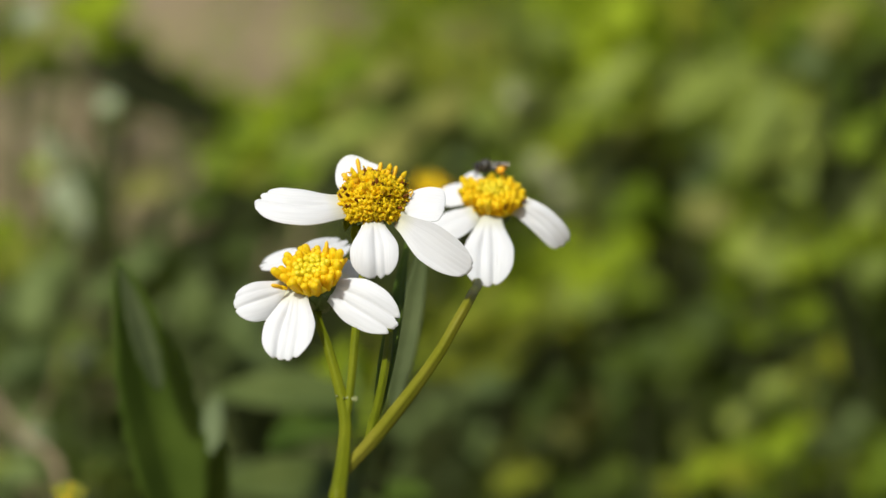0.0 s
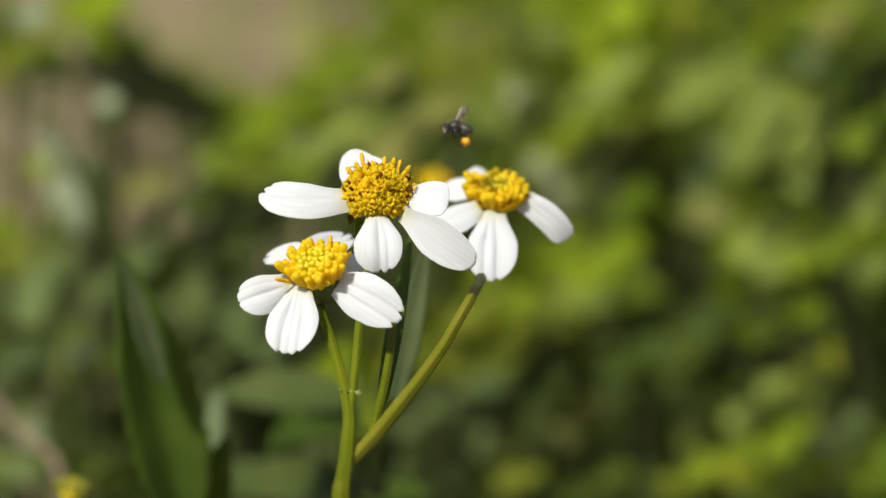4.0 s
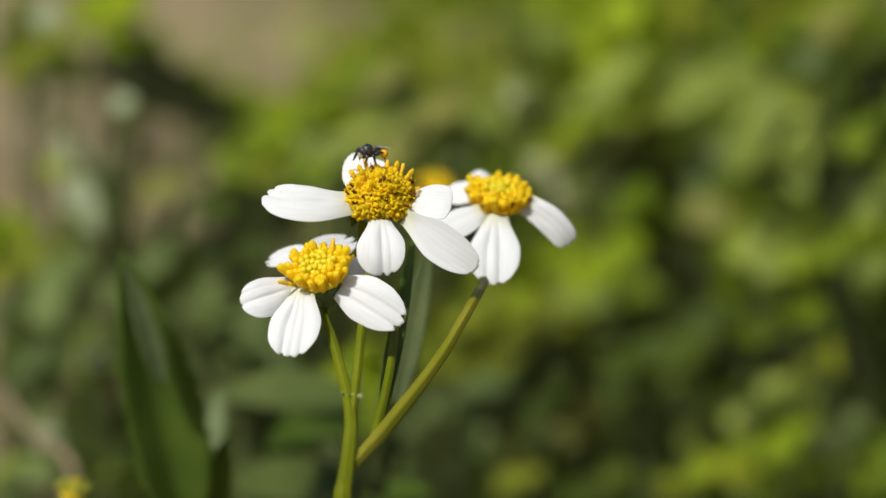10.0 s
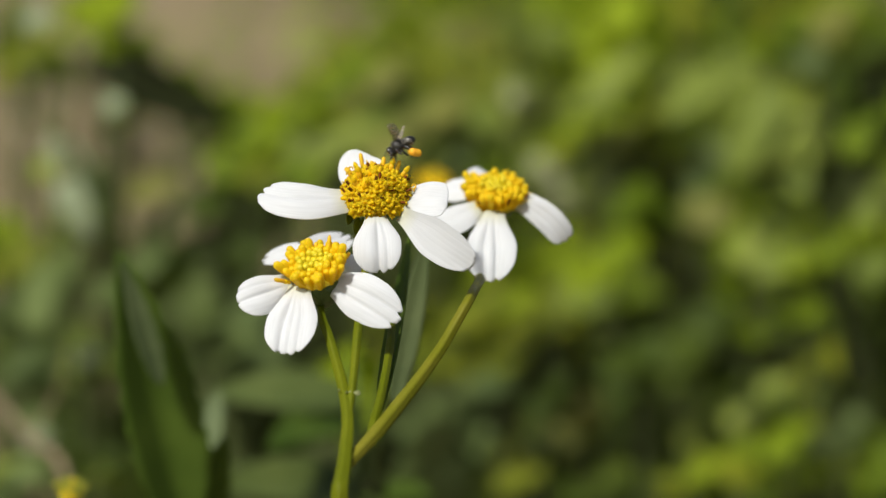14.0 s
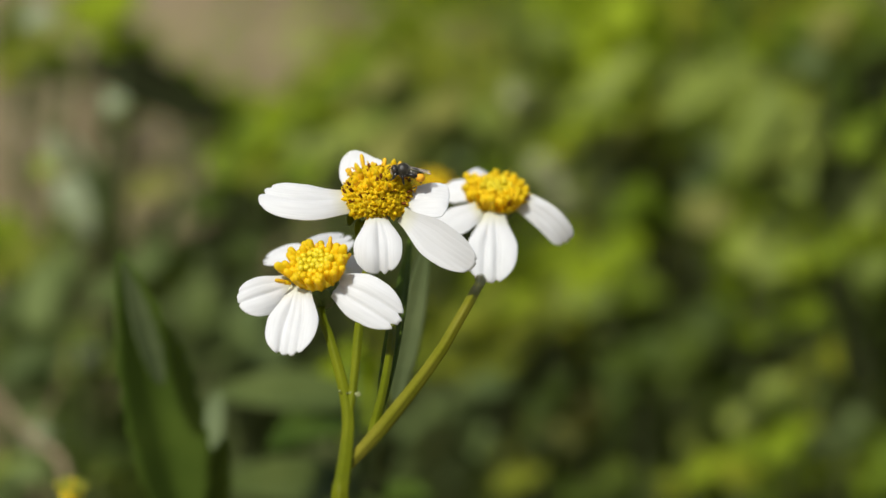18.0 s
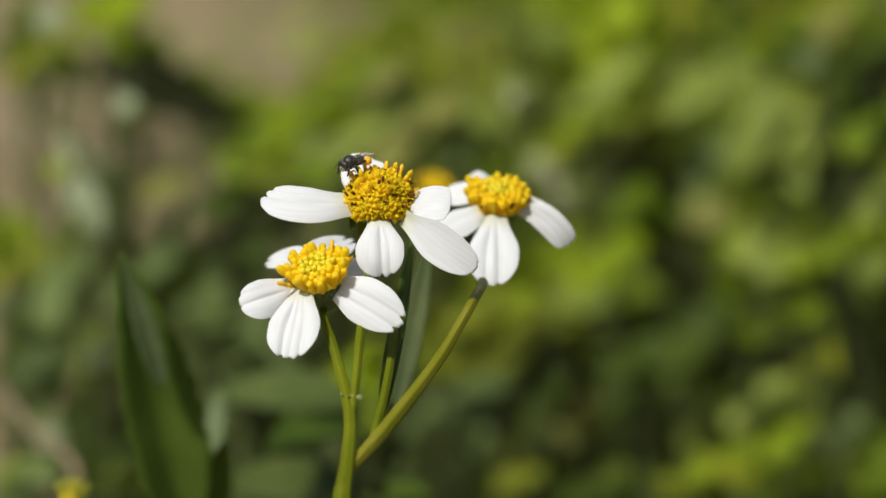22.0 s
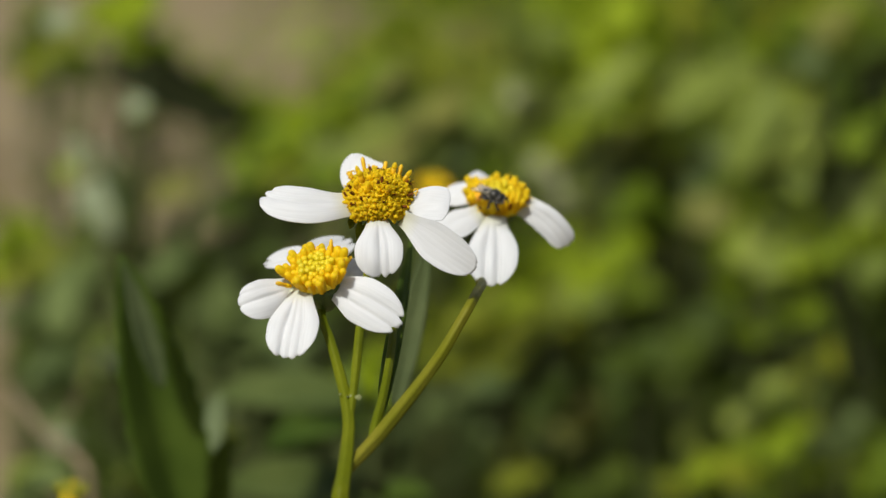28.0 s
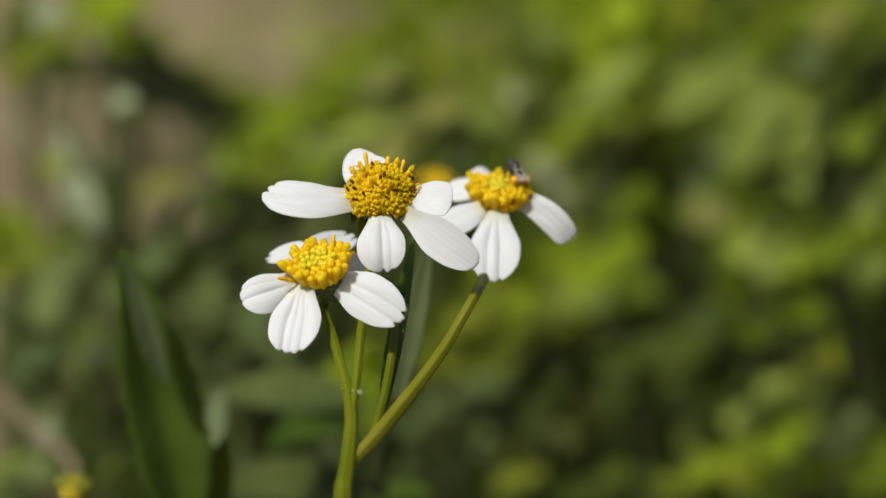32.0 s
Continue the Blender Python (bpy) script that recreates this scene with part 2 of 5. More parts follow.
def leaf_shape(length, width, fold=0.25, droop=0.2, teeth=0, rows=14, cols=6, thick=0.0006, slot=0, wave=0.0):
    """A blade along +x with its upper face to +z."""
    s = Shape()
    grid = []
    for i in range(rows + 1):
        t = i / rows
        half = width * 0.5 * (math.sin(math.pi * min(1, t ** 0.75)) ** 0.8 + 0.02) * (1 if t < 1 else 0.3)
        if teeth and 0.08 < t < 0.96:
            half *= 1 + 0.16 * (((t * teeth) % 1.0) - 0.5)
        row = []
        for j in range(cols + 1):
            q = 2 * j / cols - 1
            z = abs(q) * half * fold - droop * length * t * t + wave * length * math.sin(9 * t + 2 * q) * abs(q)
            row.append((Vector((t * length, q * half, z)), Vector((droop * t, -fold * (1 if q > 0 else -1 if q < 0 else 0), 1)).normalized()))
        grid.append(row)
    s.sheet(grid, thick, slot)
    return s


# ---- ground ----
def ground():
    near = list(np.linspace(-2.0, 5.0, 71))
    xs = [-1500, -400, -100, -30, -12, -6, -3] + near + [6, 8, 12, 30, 100, 400, 1500]
    verts, faces = [], []
    for y in xs:
        for x in xs:
            k = 1.0 if max(abs(x), abs(y)) < 4 else 0.0
            verts.append((x, y, k * (0.016 * noise.noise((x * 1.3, y * 1.3, 0)) + 0.008 * noise.noise((x * 5, y * 5, 3)))))
    n = len(xs)
    for i in range(n - 1):
        for j in range(n - 1):
            a = i * n + j
            faces.append((a, a + 1, a + n + 1, a + n))
    s = Shape()
    s.add(verts, faces)
    tagged(new("ground", s.mesh("ground", SOIL)), "bare dry tan soil of an open weedy plot", "ground", kind="structure")
    rnd = random.Random(5)
    g = Shape()
    for i in range(900):
        x, y, r = rnd.uniform(-1.2, 0.9), rnd.uniform(0.5, 4.5), rnd.uniform(0.002, 0.011)
        g.ball((x, y, r * 0.3), (r, r * rnd.uniform(0.6, 1), r * 0.6), sides=6, rings=4, rough=0.5)
    tagged(new("gravel", g.mesh("gravel", STONE)), "small pale pebbles and clods scattered over dry soil", "gravel", kind="stuff")


ground()


# ---- flower heads ----
MM = 0.001


def floret_open(column=True):
    s = Shape()
    s.lathe([(0, 0.26), (0.45, 0.30), (0.78, 0.42), (0.86, 0.34), (0.74, 0.22)], 8)
    for k in range(5):
        a = 2 * math.pi * k / 5
        c, d = math.cos(a), math.sin(a)
        b, e = math.cos(a + 0.55), math.sin(a + 0.55)
        g, h = math.cos(a - 0.55), math.sin(a - 0.55)
        s.add([(0.38 * b, 0.38 * e, 0.80), (0.38 * g, 0.38 * h, 0.80), (0.55 * g, 0.55 * h, 1.04), (0.76 * c, 0.76 * d, 1.12), (0.55 * b, 0.55 * e, 1.04),
               (0.37 * b, 0.37 * e, 0.66), (0.37 * g, 0.37 * h, 0.66), (0.55 * g, 0.55 * h, 0.88), (0.76 * c, 0.76 * d, 0.98), (0.55 * b, 0.55 * e, 0.88)],
              [(0, 1, 2, 3, 4), (9, 8, 7, 6, 5), (1, 6, 7, 2), (2, 7, 8, 3), (3, 8, 9, 4), (4, 9, 5, 0)])
    if column:
        s.lathe([(0.6, 0.20), (1.0, 0.22), (1.22, 0.17), (1.32, 0.05)], 7, 0)
    return s


def floret_spent():
    """An open tube with a dark anther column and a two-armed style."""
    s = floret_open(False)
    s.tube([(0, 0, 0.6), (0.03, 0, 1.0), (0.12, 0, 1.38), (0.13, 0, 1.46)], [0.15, 0.17, 0.14, 0.05], 7, 2)
    s.tube([(0.12, 0, 1.38), (0.15, 0, 1.54), (0.24, 0, 1.62)], [0.09, 0.08, 0.04], 5, 0)
    return s


def floret_long():
    """A raised orange column with a yellow tip."""
    s = Shape()
    s.lathe([(0, 0.26), (0.5, 0.30), (0.85, 0.36), (0.95, 0.24)], 8)
    s.lathe([(0.7, 0.24), (1.3, 0.27), (1.66, 0.24)], 8, 1)
    s.lathe([(1.60, 0.25), (1.80, 0.27), (2.02, 0.19), (2.2, 0.05)], 8, 0)
    return s


def floret_stick():
    """A long bare column, brown at its foot and orange at its tip."""
    s = Shape()
    s.lathe([(0, 0.24), (0.6, 0.28), (0.9, 0.32), (0.95, 0.2)], 8)
    s.lathe([(0.8, 0.22), (1.3, 0.26), (2.1, 0.29), (2.5, 0.24), (2.7, 0.08)], 8, 1)
    return s


def floret_bud():
    s = Shape()
    s.lathe([(0, 0.30), (0.5, 0.34), (0.95, 0.40), (1.30, 0.44), (1.52, 0.43), (1.64, 0.34), (1.70, 0.20), (1.72, 0.05)], 10)
    return s


MESH_OPEN = floret_open().mesh("floret", YELLOW, ORANGE)
MESH_SPENT = floret_spent().mesh("floret_spent", YELLOW, ORANGE, ANTHER)
MESH_LONG = floret_long().mesh("floret_long", GOLD, ORANGE)
MESH_BUD = floret_bud().mesh("floret_bud", GOLD)
MESH_STICK = floret_stick().mesh("floret_stick", GOLD, ORANGE)
MESH_GREEN = floret_bud().mesh("floret_green", GREENBUD)
MESH_UNRIPE = floret_bud().mesh("floret_unripe", UNRIPE)


def turn_to(axis):
    return Vector(axis).to_track_quat("Z", "Y").to_matrix().to_4x4()


def flower_head(plant, centre, axis, r, h, count, kind, seed, size=1.0, deep=1.0):
    """A domed head: receptacle, green bracts below it, and its florets. r and h in millimetres."""
    rnd = random.Random(seed)
    place = Matrix.Translation(centre - plant.location) @ turn_to(axis)
    dome = Shape()
    prof = [(h * math.cos(a) * MM, r * math.sin(a) * MM + 1e-5) for a in np.linspace(math.pi / 2, 0.02, 9)]
    dome.lathe([(-1.2 * MM, 0.55 * r * MM)] + prof, 20)
    head = part("flower_head", dome.mesh("flower_head", DOME), plant, "white-rayed flower head with a yellow disc", place)
    cup = Shape()
    cup.lathe([(-2.9 * deep * MM, 0.7 * MM), (-2.5 * deep * MM, 0.42 * r * MM), (-1.5 * deep * MM, 0.74 * r * MM), (-0.5 * MM, 0.93 * r * MM), (-0.1 * MM, 0.80 * r * MM)], 16)
    for k in range(8):
        a = k * math.pi / 4 + rnd.uniform(-0.1, 0.1)
        out, side = Vector((math.cos(a), math.sin(a), 0)), Vector((-math.sin(a), math.cos(a), 0))
        grid = []
        for i in range(7):
            t = i / 6
            c = out * (0.52 + 0.52 * t) * r * MM + Vector((0, 0, (-2.4 + 2.3 * t) * deep * MM))
            wd = 0.75 * MM * math.sin(math.pi * (0.15 + 0.8 * t))
            grid.append([(c + side * wd * q - out * abs(q) * 0.15 * MM, out) for q in (-1, -0.4, 0.4, 1)])
        cup.sheet(grid, 0.12 * MM)
    part("calyx", cup.mesh("calyx", CALYX), head, "dark green cup of bracts")
    gold = math.pi * (3 - math.sqrt(5))
    for i in range(count):
        f = (i + 0.5) / count
        a = i * gold + rnd.uniform(-0.10, 0.10)
        x = rnd.random()
        if kind == "full":
            c = 1 - f * 1.05
            lean, wild, sink, tall = 0.65 - 0.4 * f, 0.16, 0.42, rnd.uniform(0.95, 1.25)
            me = MESH_LONG if f < 0.4 and x < 0.12 else MESH_SPENT if 0.04 < f < 0.85 and x < 0.36 else MESH_OPEN
            k = size * rnd.uniform(0.92, 1.14)
        else:
            # small unripe buds in the middle, tall swollen ones towards the rim
            c = math.cos(radians(84) * f ** 0.60)
            lean, wild, sink = 2.2 - 0.8 * f, 0.12, 0.55
            ripe = 0.34 if kind == "young" else 0.24
            k = size * (0.66 + 0.40 * min(1, f * 1.25)) * rnd.uniform(0.88, 1.14)
            tall = (0.95 + 0.75 * f) * rnd.uniform(0.88, 1.25)
            if kind == "green":
                me, k = MESH_GREEN if i else MESH_LONG, size * 0.72
            elif f < ripe:
                me, k = MESH_UNRIPE, k * 1.12
            elif f < 0.80 or kind == "young" and x < 0.85:
                me = MESH_BUD
            else:
                me = MESH_SPENT if kind == "mixed" and x < 0.20 else MESH_OPEN if x < 0.5 else MESH_BUD
        sn = math.sqrt(1 - c * c)
        p = Vector((r * sn * math.cos(a), r * sn * math.sin(a), h * c)) * MM
        nrm = Vector((math.cos(a) * sn / r, math.sin(a) * sn / r, c / h)).normalized()
        nrm = (nrm + Vector((rnd.uniform(-wild, wild), rnd.uniform(-wild, wild), lean))).normalized()
        m = Matrix.Translation(p - nrm * sink * MM) @ turn_to(nrm) @ pose(0, 0, 0, 0, 0, rnd.uniform(0, 360)) @ Matrix.Diagonal((k * MM, k * MM, k * tall * MM, 1))
        part("floret", me, head, "", m)
    return head, (Matrix.Translation(plant.location) @ place).inverted()


def petal(head, inverse, base, middle, tip, side, width, arch=0.5, seed=1, narrow=0.5, furrows=((0.3, 1.0), (-0.3, 1.0)), pleat=0.35, notch=0.05,
          blunt=0.42, power=2.2, skew=0.0, rows=30, cols=48):
    """A ray petal from base to tip: narrow foot, broad blade folded along its furrows, each of which ends in a notch. furrows: their places
    across the blade from -1 to 1, and their strengths; width, arch and pleat in millimetres."""
    rnd = random.Random(seed)
    ctrl = middle * 2 - (base + tip) * 0.5
    shift = rnd.uniform(-3, 3)
    S0 = way(*side)
    grid, uvs = [], []
    for i in range(rows + 1):
        row = []
        for j in range(cols + 1):
            q = 2 * j / cols - 1
            q = 0.4 * q + 0.6 * math.sin(q * math.pi / 2)
            end = 1 - blunt * (1 - max(0, 1 - abs(q) ** power) ** (1 / power)) - skew * q - 0.014 * noise.noise((q * 7, shift, 0.3))
            end -= sum(notch * s * math.exp(-((q - f) / 0.075) ** 2) for f, s in furrows)
            t = i / rows * end
            p = base * (1 - t) ** 2 + ctrl * (2 * t * (1 - t)) + tip * t * t
            d = ((ctrl - base) * (1 - t) + (tip - ctrl) * t).normalized()
            S = (S0 - d * S0.dot(d)).normalized()
            N = d.cross(S)
            if N.dot(NEAR + UP * 0.6) < 0:
                N = -N
            x = min(1, t / 0.50)
            half = width * 0.5 * (narrow + (1 - narrow) * (x * x * (3 - 2 * x))) * (1 - 0.08 * (max(0, t - 0.55) / 0.45) ** 1.6)
            rise = arch * (1 - q * q) * math.sin(math.pi * min(1, 0.2 + 0.7 * t))
            y = max(0, min(1, (t - 0.06) / 0.35))
            fold = -pleat * sum(s * math.exp(-abs(q - f * (0.75 + 0.25 * t)) / 0.19) for f, s in furrows) * y * y * (3 - 2 * y) * (1 - 0.25 * t)
            vein = 0.012 * math.cos(24 * q + shift) * t + 0.15 * noise.noise((q * 1.3, t * 2.2, seed * 3.7))
            row.append((p + S * half * q * MM + N * (rise + fold + vein) * MM, N))
            uvs.append((q * 0.5 + 0.5, t))
        grid.append(row)
    s = Shape()
    s.sheet([[(inverse @ p, inverse.to_3x3() @ n) for p, n in row] for row in grid], 0.10 * MM, 0, uvs)
    return part("petal", s.mesh("petal", PETAL, uv=True), head, "")


def stalk(plant, points, radii, material, label="", name="stem", n=40):
    s = Shape()
    s.tube([p - plant.location for p in spline(points, n)], lerp_list([r * MM for r in radii], n), 20, ridges=5)
    return part(name, s.mesh(name, material), plant, label)


def blade(plant, base, tip, face, length_scale, width, material, label="", name="leaf", fold=0.3, droop=0.05, teeth=0):
    """A leaf from base to tip whose upper side looks along face. width in millimetres."""
    L = (tip - base).length * length_scale
    s = leaf_shape(L, width * MM, fold, droop, teeth, 30, 8, 0.00035)
    x = (tip - base).normalized()
    z = way(*face)
    z = (z - x * z.dot(x)).normalized()
    y = z.cross(x)
    m = Matrix((x, y, z)).transposed().to_4x4()
    return part(name, s.mesh(name, material), plant, label, Matrix.Translation(base - plant.location) @ m)


def rooted(name, point, label, category, group=""):
    """An empty on the soil below a point, which carries a plant's parts."""
    ob = new(name)
    ob.location = (point.x, point.y, 0)
    ob.empty_display_size = 0.02
    return tagged(ob, label, category, group)


FOOT = at(-11.53, -27.48, 23.0)
herb = rooted("flowering_herb", FOOT + Vector((-0.004, -0.01, 0)), "slender herb with three white-petalled yellow-centred flower heads", "flower")
# the middle head
head, inv = flower_head(herb, at(-8.15, 5.65, 0), way(0.0, 0.84, 0.54), 3.2, 2.6, 165, "full", 11, 1.12)
for foot, tip in ((at(-9.71, 8.35, -2), at(-10.19, 11.07, -2)), (at(-7.58, 8.33, -1), at(-7.31, 10.56, -1)), (at(-6.07, 7.83, 0), at(-5.4, 10.12, 0)), (at(-8.76, 8.63, -2), at(-8.83, 10.12, -2)), (at(-10.97, 7.85, -1), at(-11.91, 9.21, -1))):
    k = (tip - foot).length / 2.7
    part("floret", MESH_STICK, head, "", inv @ Matrix.Translation(foot) @ turn_to(tip - foot) @ Matrix.Diagonal((0.95 * MM, 0.95 * MM, k, 1)))
for point, turn in ((at(-11.75, 8.75, 0.5), 1), (at(-11.15, 8.85, 0.8), -1), (at(-3.75, 6.75, 1.5), 1)):
    curl = Shape()
    curl.tube([inv @ (point + (RIGHT * turn * math.sin(a) + UP * (1 - math.cos(a))) * 0.0003 * (1 - 0.08 * a) - UP * 0.0004 * max(0, 1 - 2 * a)) for a in np.linspace(0, 5.0, 16)], lerp_list([0.00011, 0.00007], 16), 6)
    part("style", curl.mesh("style", ORANGE), head, "curled orange style arm")
petal(head, inv, at(-11.4, 5.3, 1), at(-16.8, 5.15, 3), at(-21.95, 6.15, 2), (0.05, 0.80, -0.60), 5.3, 0.55, 1, 0.62, ((0.10, 1.0), (0.52, 0.5)), 0.6, 0.045, 0.36, 2.2)
petal(head, inv, at(-9.4, 6.2, -3), at(-10.32, 9.15, -6), at(-10.1, 11.45, -7), (1, 0.1, 0.25), 5.5, 0.4, 2, 0.7, ((0.55, 0.5),), 0.15, 0.05)
petal(head, inv, at(-4.87, 4.9, 1), at(-1.97, 5.4, 2.6), at(0.35, 5.2, 3.2), (0, 0.82, -0.57), 5.0, 0.3, 3, 0.8, ((0.4, 0.3),), 0.10, 0.02, 0.25, 2.6, 0.06)
petal(head, inv, at(-8.22, 3.7, 2.4), at(-7.97, 0.07, 5), at(-7.88, -3.35, 5.4), (1, -0.05, 0.12), 5.75, 0.7, 4, 0.42, ((0.08, 1.0), (0.46, 0.6)), 0.7, 0.07, 0.42, 2.2)
petal(head, inv, at(-5.3, 3.75, 2.6), at(-1.2, 0.70, 5), at(3.4, -2.40, 5.5), (0.5, 0.8, 0.22), 4.8, -0.30, 5, 0.42, ((0.25, 0.2), (-0.28, 0.2)), 0.12, 0.02)
# the lower head
head, inv = flower_head(herb, at(-14.85, -3.65, 4.5), way(-0.22, 0.80, 0.55), 2.65, 1.75, 90, "young", 12, 1.0, 1.45)
for foot, tip in ((at(-13.78, -1.53, 4), at(-13.58, 1.13, 4)), (at(-12.61, -2.72, 5), at(-11.13, -0.86, 5.5)), (at(-18.18, -4.43, 6), at(-19.87, -4.01, 7.5)), (at(-16.78, -2.2, 4), at(-16.98, -0.33, 4)), (at(-15.23, -1.4, 3), at(-15.23, 0.33, 3))):
    k = (tip - foot).length / 2.7
    part("floret", MESH_STICK, head, "", inv @ Matrix.Translation(foot) @ turn_to(tip - foot) @ Matrix.Diagonal((0.9 * MM, 0.9 * MM, k, 1)))
petal(head, inv, at(-18.11, -4.73, 4), at(-21.29, -5.88, 6), at(-24.15, -6.85, 7), (0.25, 0.85, -0.45), 4.8, 0.6, 6, 0.62, ((0.02, 1.0), (0.6, 0.5)), 0.45, 0.035)
petal(head, inv, at(-17.0, -4.84, 5), at(-17.75, -8.85, 8.5), at(-18.35, -12.6, 10.5), (1, 0.12, 0.1), 6.1, 0.6, 7, 0.46, ((-0.34, 1.1), (0.02, 0.8), (0.38, 1.0)), 0.8, 0.05, 0.42, 2.2, 0.02)
petal(head, inv, at(-13.85, -4.26, 4), at(-9.64, -6.07, 6.5), at(-5.2, -8.75, 7.5), (0.45, 0.8, -0.1), 5.7, 0.6, 8, 0.45, ((0.22, 0.8), (-0.34, 0.9)), 0.45, 0.08, 0.42, 2.2, 0.02)
petal(head, inv, at(-17.04, -1.7, -3), at(-19.6, -1.1, -9), at(-22.6, -1.9, -12), (0.1, 0.50, -0.85), 3.9, 0.25, 9, 0.5, ((0.2, 0.9), (-0.3, 0.9)), 0.4, 0.16)
petal(head, inv, at(-16.14, -1.3, -4), at(-14.62, 0, -10), at(-12.0, 1.3, -14), (-0.35, 0.42, -0.82), 4.9, 0.2, 10, 0.5, ((0.2, 0.8), (-0.4, 0.9)), 0.4, 0.18)
petal(head, inv, at(-12.73, -2.78, -1), at(-10.63, -2.35, -6), at(-8.0, -2.0, -9), (0, 0.46, -0.88), 3.4, 0.3, 11, 0.6, ((0.2, 0.5),), 0.2, 0.04)
# the far head
head, inv = flower_head(herb, at(6.38, 5.55, -20), way(0.02, 0.87, 0.49), 3.05, 2.2, 116, "mixed", 13, 0.92)
petal(head, inv, at(9.4, 5.81, -19), at(12.85, 3.55, -18), at(15.4, 0.55, -19), (0.5, 0.8, 0.10), 3.5, 0.2, 12, 0.8, ((0.3, 0.7), (-0.3, 0.7)), 0.22, 0.05, 0.25, 2.6)
petal(head, inv, at(5.99, 4.06, -17), at(5.78, -0.28, -13.5), at(5.6, -4.45, -11.5), (1, 0, 0.1), 6.4, 0.6, 13, 0.5, ((-0.30, 0.9), (0.24, 1.2)), 0.9, 0.05)
petal(head, inv, at(4.35, 4.49, -17), at(1.14, 3.06, -16), at(-2.77, 1.14, -16), (0.3, 0.8, -0.5), 4.4, 0.4, 14, 0.6, ((0.2, 0.6),), 0.25, 0.04)
petal(head, inv, at(3.77, 6.88, -22), at(1.75, 7.14, -24), at(-0.29, 7.16, -25), (0, 0.75, -0.65), 3.8, 0.3, 15, 0.7, ((0.1, 0.4),), 0.15, 0.05)
petal(head, inv, at(5.25, 7, -24), at(4.33, 8.51, -26), at(3.24, 9.9, -27), (0.75, 0.35, -0.5), 3.6, 0.3, 16, 0.6, ((0.1, 0.4),), 0.15, 0.04)
DOWN = Vector((0, 0, 1))
ROOT = FOOT - DOWN * (FOOT.z + 0.015) + Vector((-0.004, -0.01, 0))
stalk(herb, [at(-14.72, -5.85, 2.5), at(-14.75, -7.28, 3.2), at(-14.33, -8.89, 5.0), at(-13.60, -10.50, 6.5), at(-12.50, -13.68, 9.0), at(-11.53, -16.78, 12.0), at(-10.96, -19.81, 15.0), at(-11.04, -22.77, 18.0), at(-11.30, -25.67, 21.0), at(-11.53, -27.48, 23.0), FOOT - DOWN * 0.05, FOOT - DOWN * 0.2, ROOT],
      (0.62, 0.50, 0.50, 0.54, 0.60, 0.66, 0.72, 0.82, 0.92, 1.02, 1.4, 1.8), STEM, "smooth yellow-green flower stem", n=70)
stalk(herb, [at(-8.39, 3.79, -1), at(-8.76, 0.07, -1), at(-9.60, -3.96, 1.5), at(-9.81, -6.28, 3.2), at(-9.94, -8.01, 5.5), at(-10.13, -10.13, 7.5), at(-10.37, -13.63, 10.0), at(-10.61, -16.75, 12.5), at(-10.86, -19.21, 14.4)],
      (0.5, 0.46, 0.46, 0.48, 0.50, 0.52, 0.50, 0.46, 0.40), STEM)
stalk(herb, [at(6.33, 4.03, -20), at(5.61, 0.79, -20), at(4.18, -3.5, -15), at(4.45, -4.10, -9.0), at(3.60, -5.37, -2.0), at(2.81, -6.61, 3.0), at(1.47, -8.93, 3.8), at(-0.46, -12.19, 5.5), at(-3.01, -15.64, 9.0), at(-5.38, -18.53, 12.0), at(-8.06, -21.69, 15.5), at(-11.35, -25.04, 19.6)],
      (0.5, 0.5, 0.52, 0.54, 0.56, 0.58, 0.60, 0.66, 0.72, 0.78, 0.78, 0.65), RUDDY, "flower stem flushed ruddy on its sunny side")
for foot, tip in ((at(-11.24, 3.86, -1), at(-11.54, 2.5, 0)), (at(-10.39, 3.31, 0), at(-10.56, 0.34, -1)), (at(-9.72, 3.04, 0), at(-9.68, 1.28, 1)), (at(-5.4, 3.58, 0), at(-3.44, 2.5, 0)), (at(7.72, 3.93, -18), at(6.68, 2.98, -16)), (at(4.43, 4.08, -18), at(3.84, 3.34, -16))):
    blade(herb, foot, tip, (0.1, 0.4, 0.9), 1.0, 0.9, STEM, "narrow green bract below the head", name="bract", fold=0.2)
tuft = Shape()
rnd = random.Random(3)
for k in range(7):
    p = at(-10.47, -16.92, 12.90) + way(rnd.uniform(-1, 1), rnd.uniform(-0.2, 0.2), rnd.uniform(-1, 1)) * 0.0007 - herb.location
    d = way(rnd.uniform(-1, 1), rnd.uniform(-0.1, 0.7), rnd.uniform(-1, 1)) * rnd.uniform(0.0003, 0.0005)
    tuft.tube([p, p + d * 0.6, p + d], [0.00012, 0.0001, 0.00004], 4)
tuft.ball(at(-10.14, -16.99, 12.90) - herb.location, (0.0003, 0.00026, 0.00026), sides=10, rings=8, rough=0.3)
tuft.ball(at(-10.71, -16.85, 12.90) - herb.location, (0.00036, 0.0002, 0.0002), sides=10, rings=8, rough=0.3)
tuft.ball(at(-12.07, -16.61, 12.90) - herb.location, (0.00014, 0.0002, 0.00014), sides=8, rings=6, rough=0.3)
part("node_tuft", tuft.mesh("node_tuft", HAIRY), herb, "pale hairy joint on the stem")
blade(herb, at(-7.56, -19.76, 10.00), at(-3.77, 1.16, -22), (-0.45, 0.35, 0.8), 1.0, 2.3, LEAF_NEAR, "narrow dark green leaf", fold=0.35, droop=-0.03)
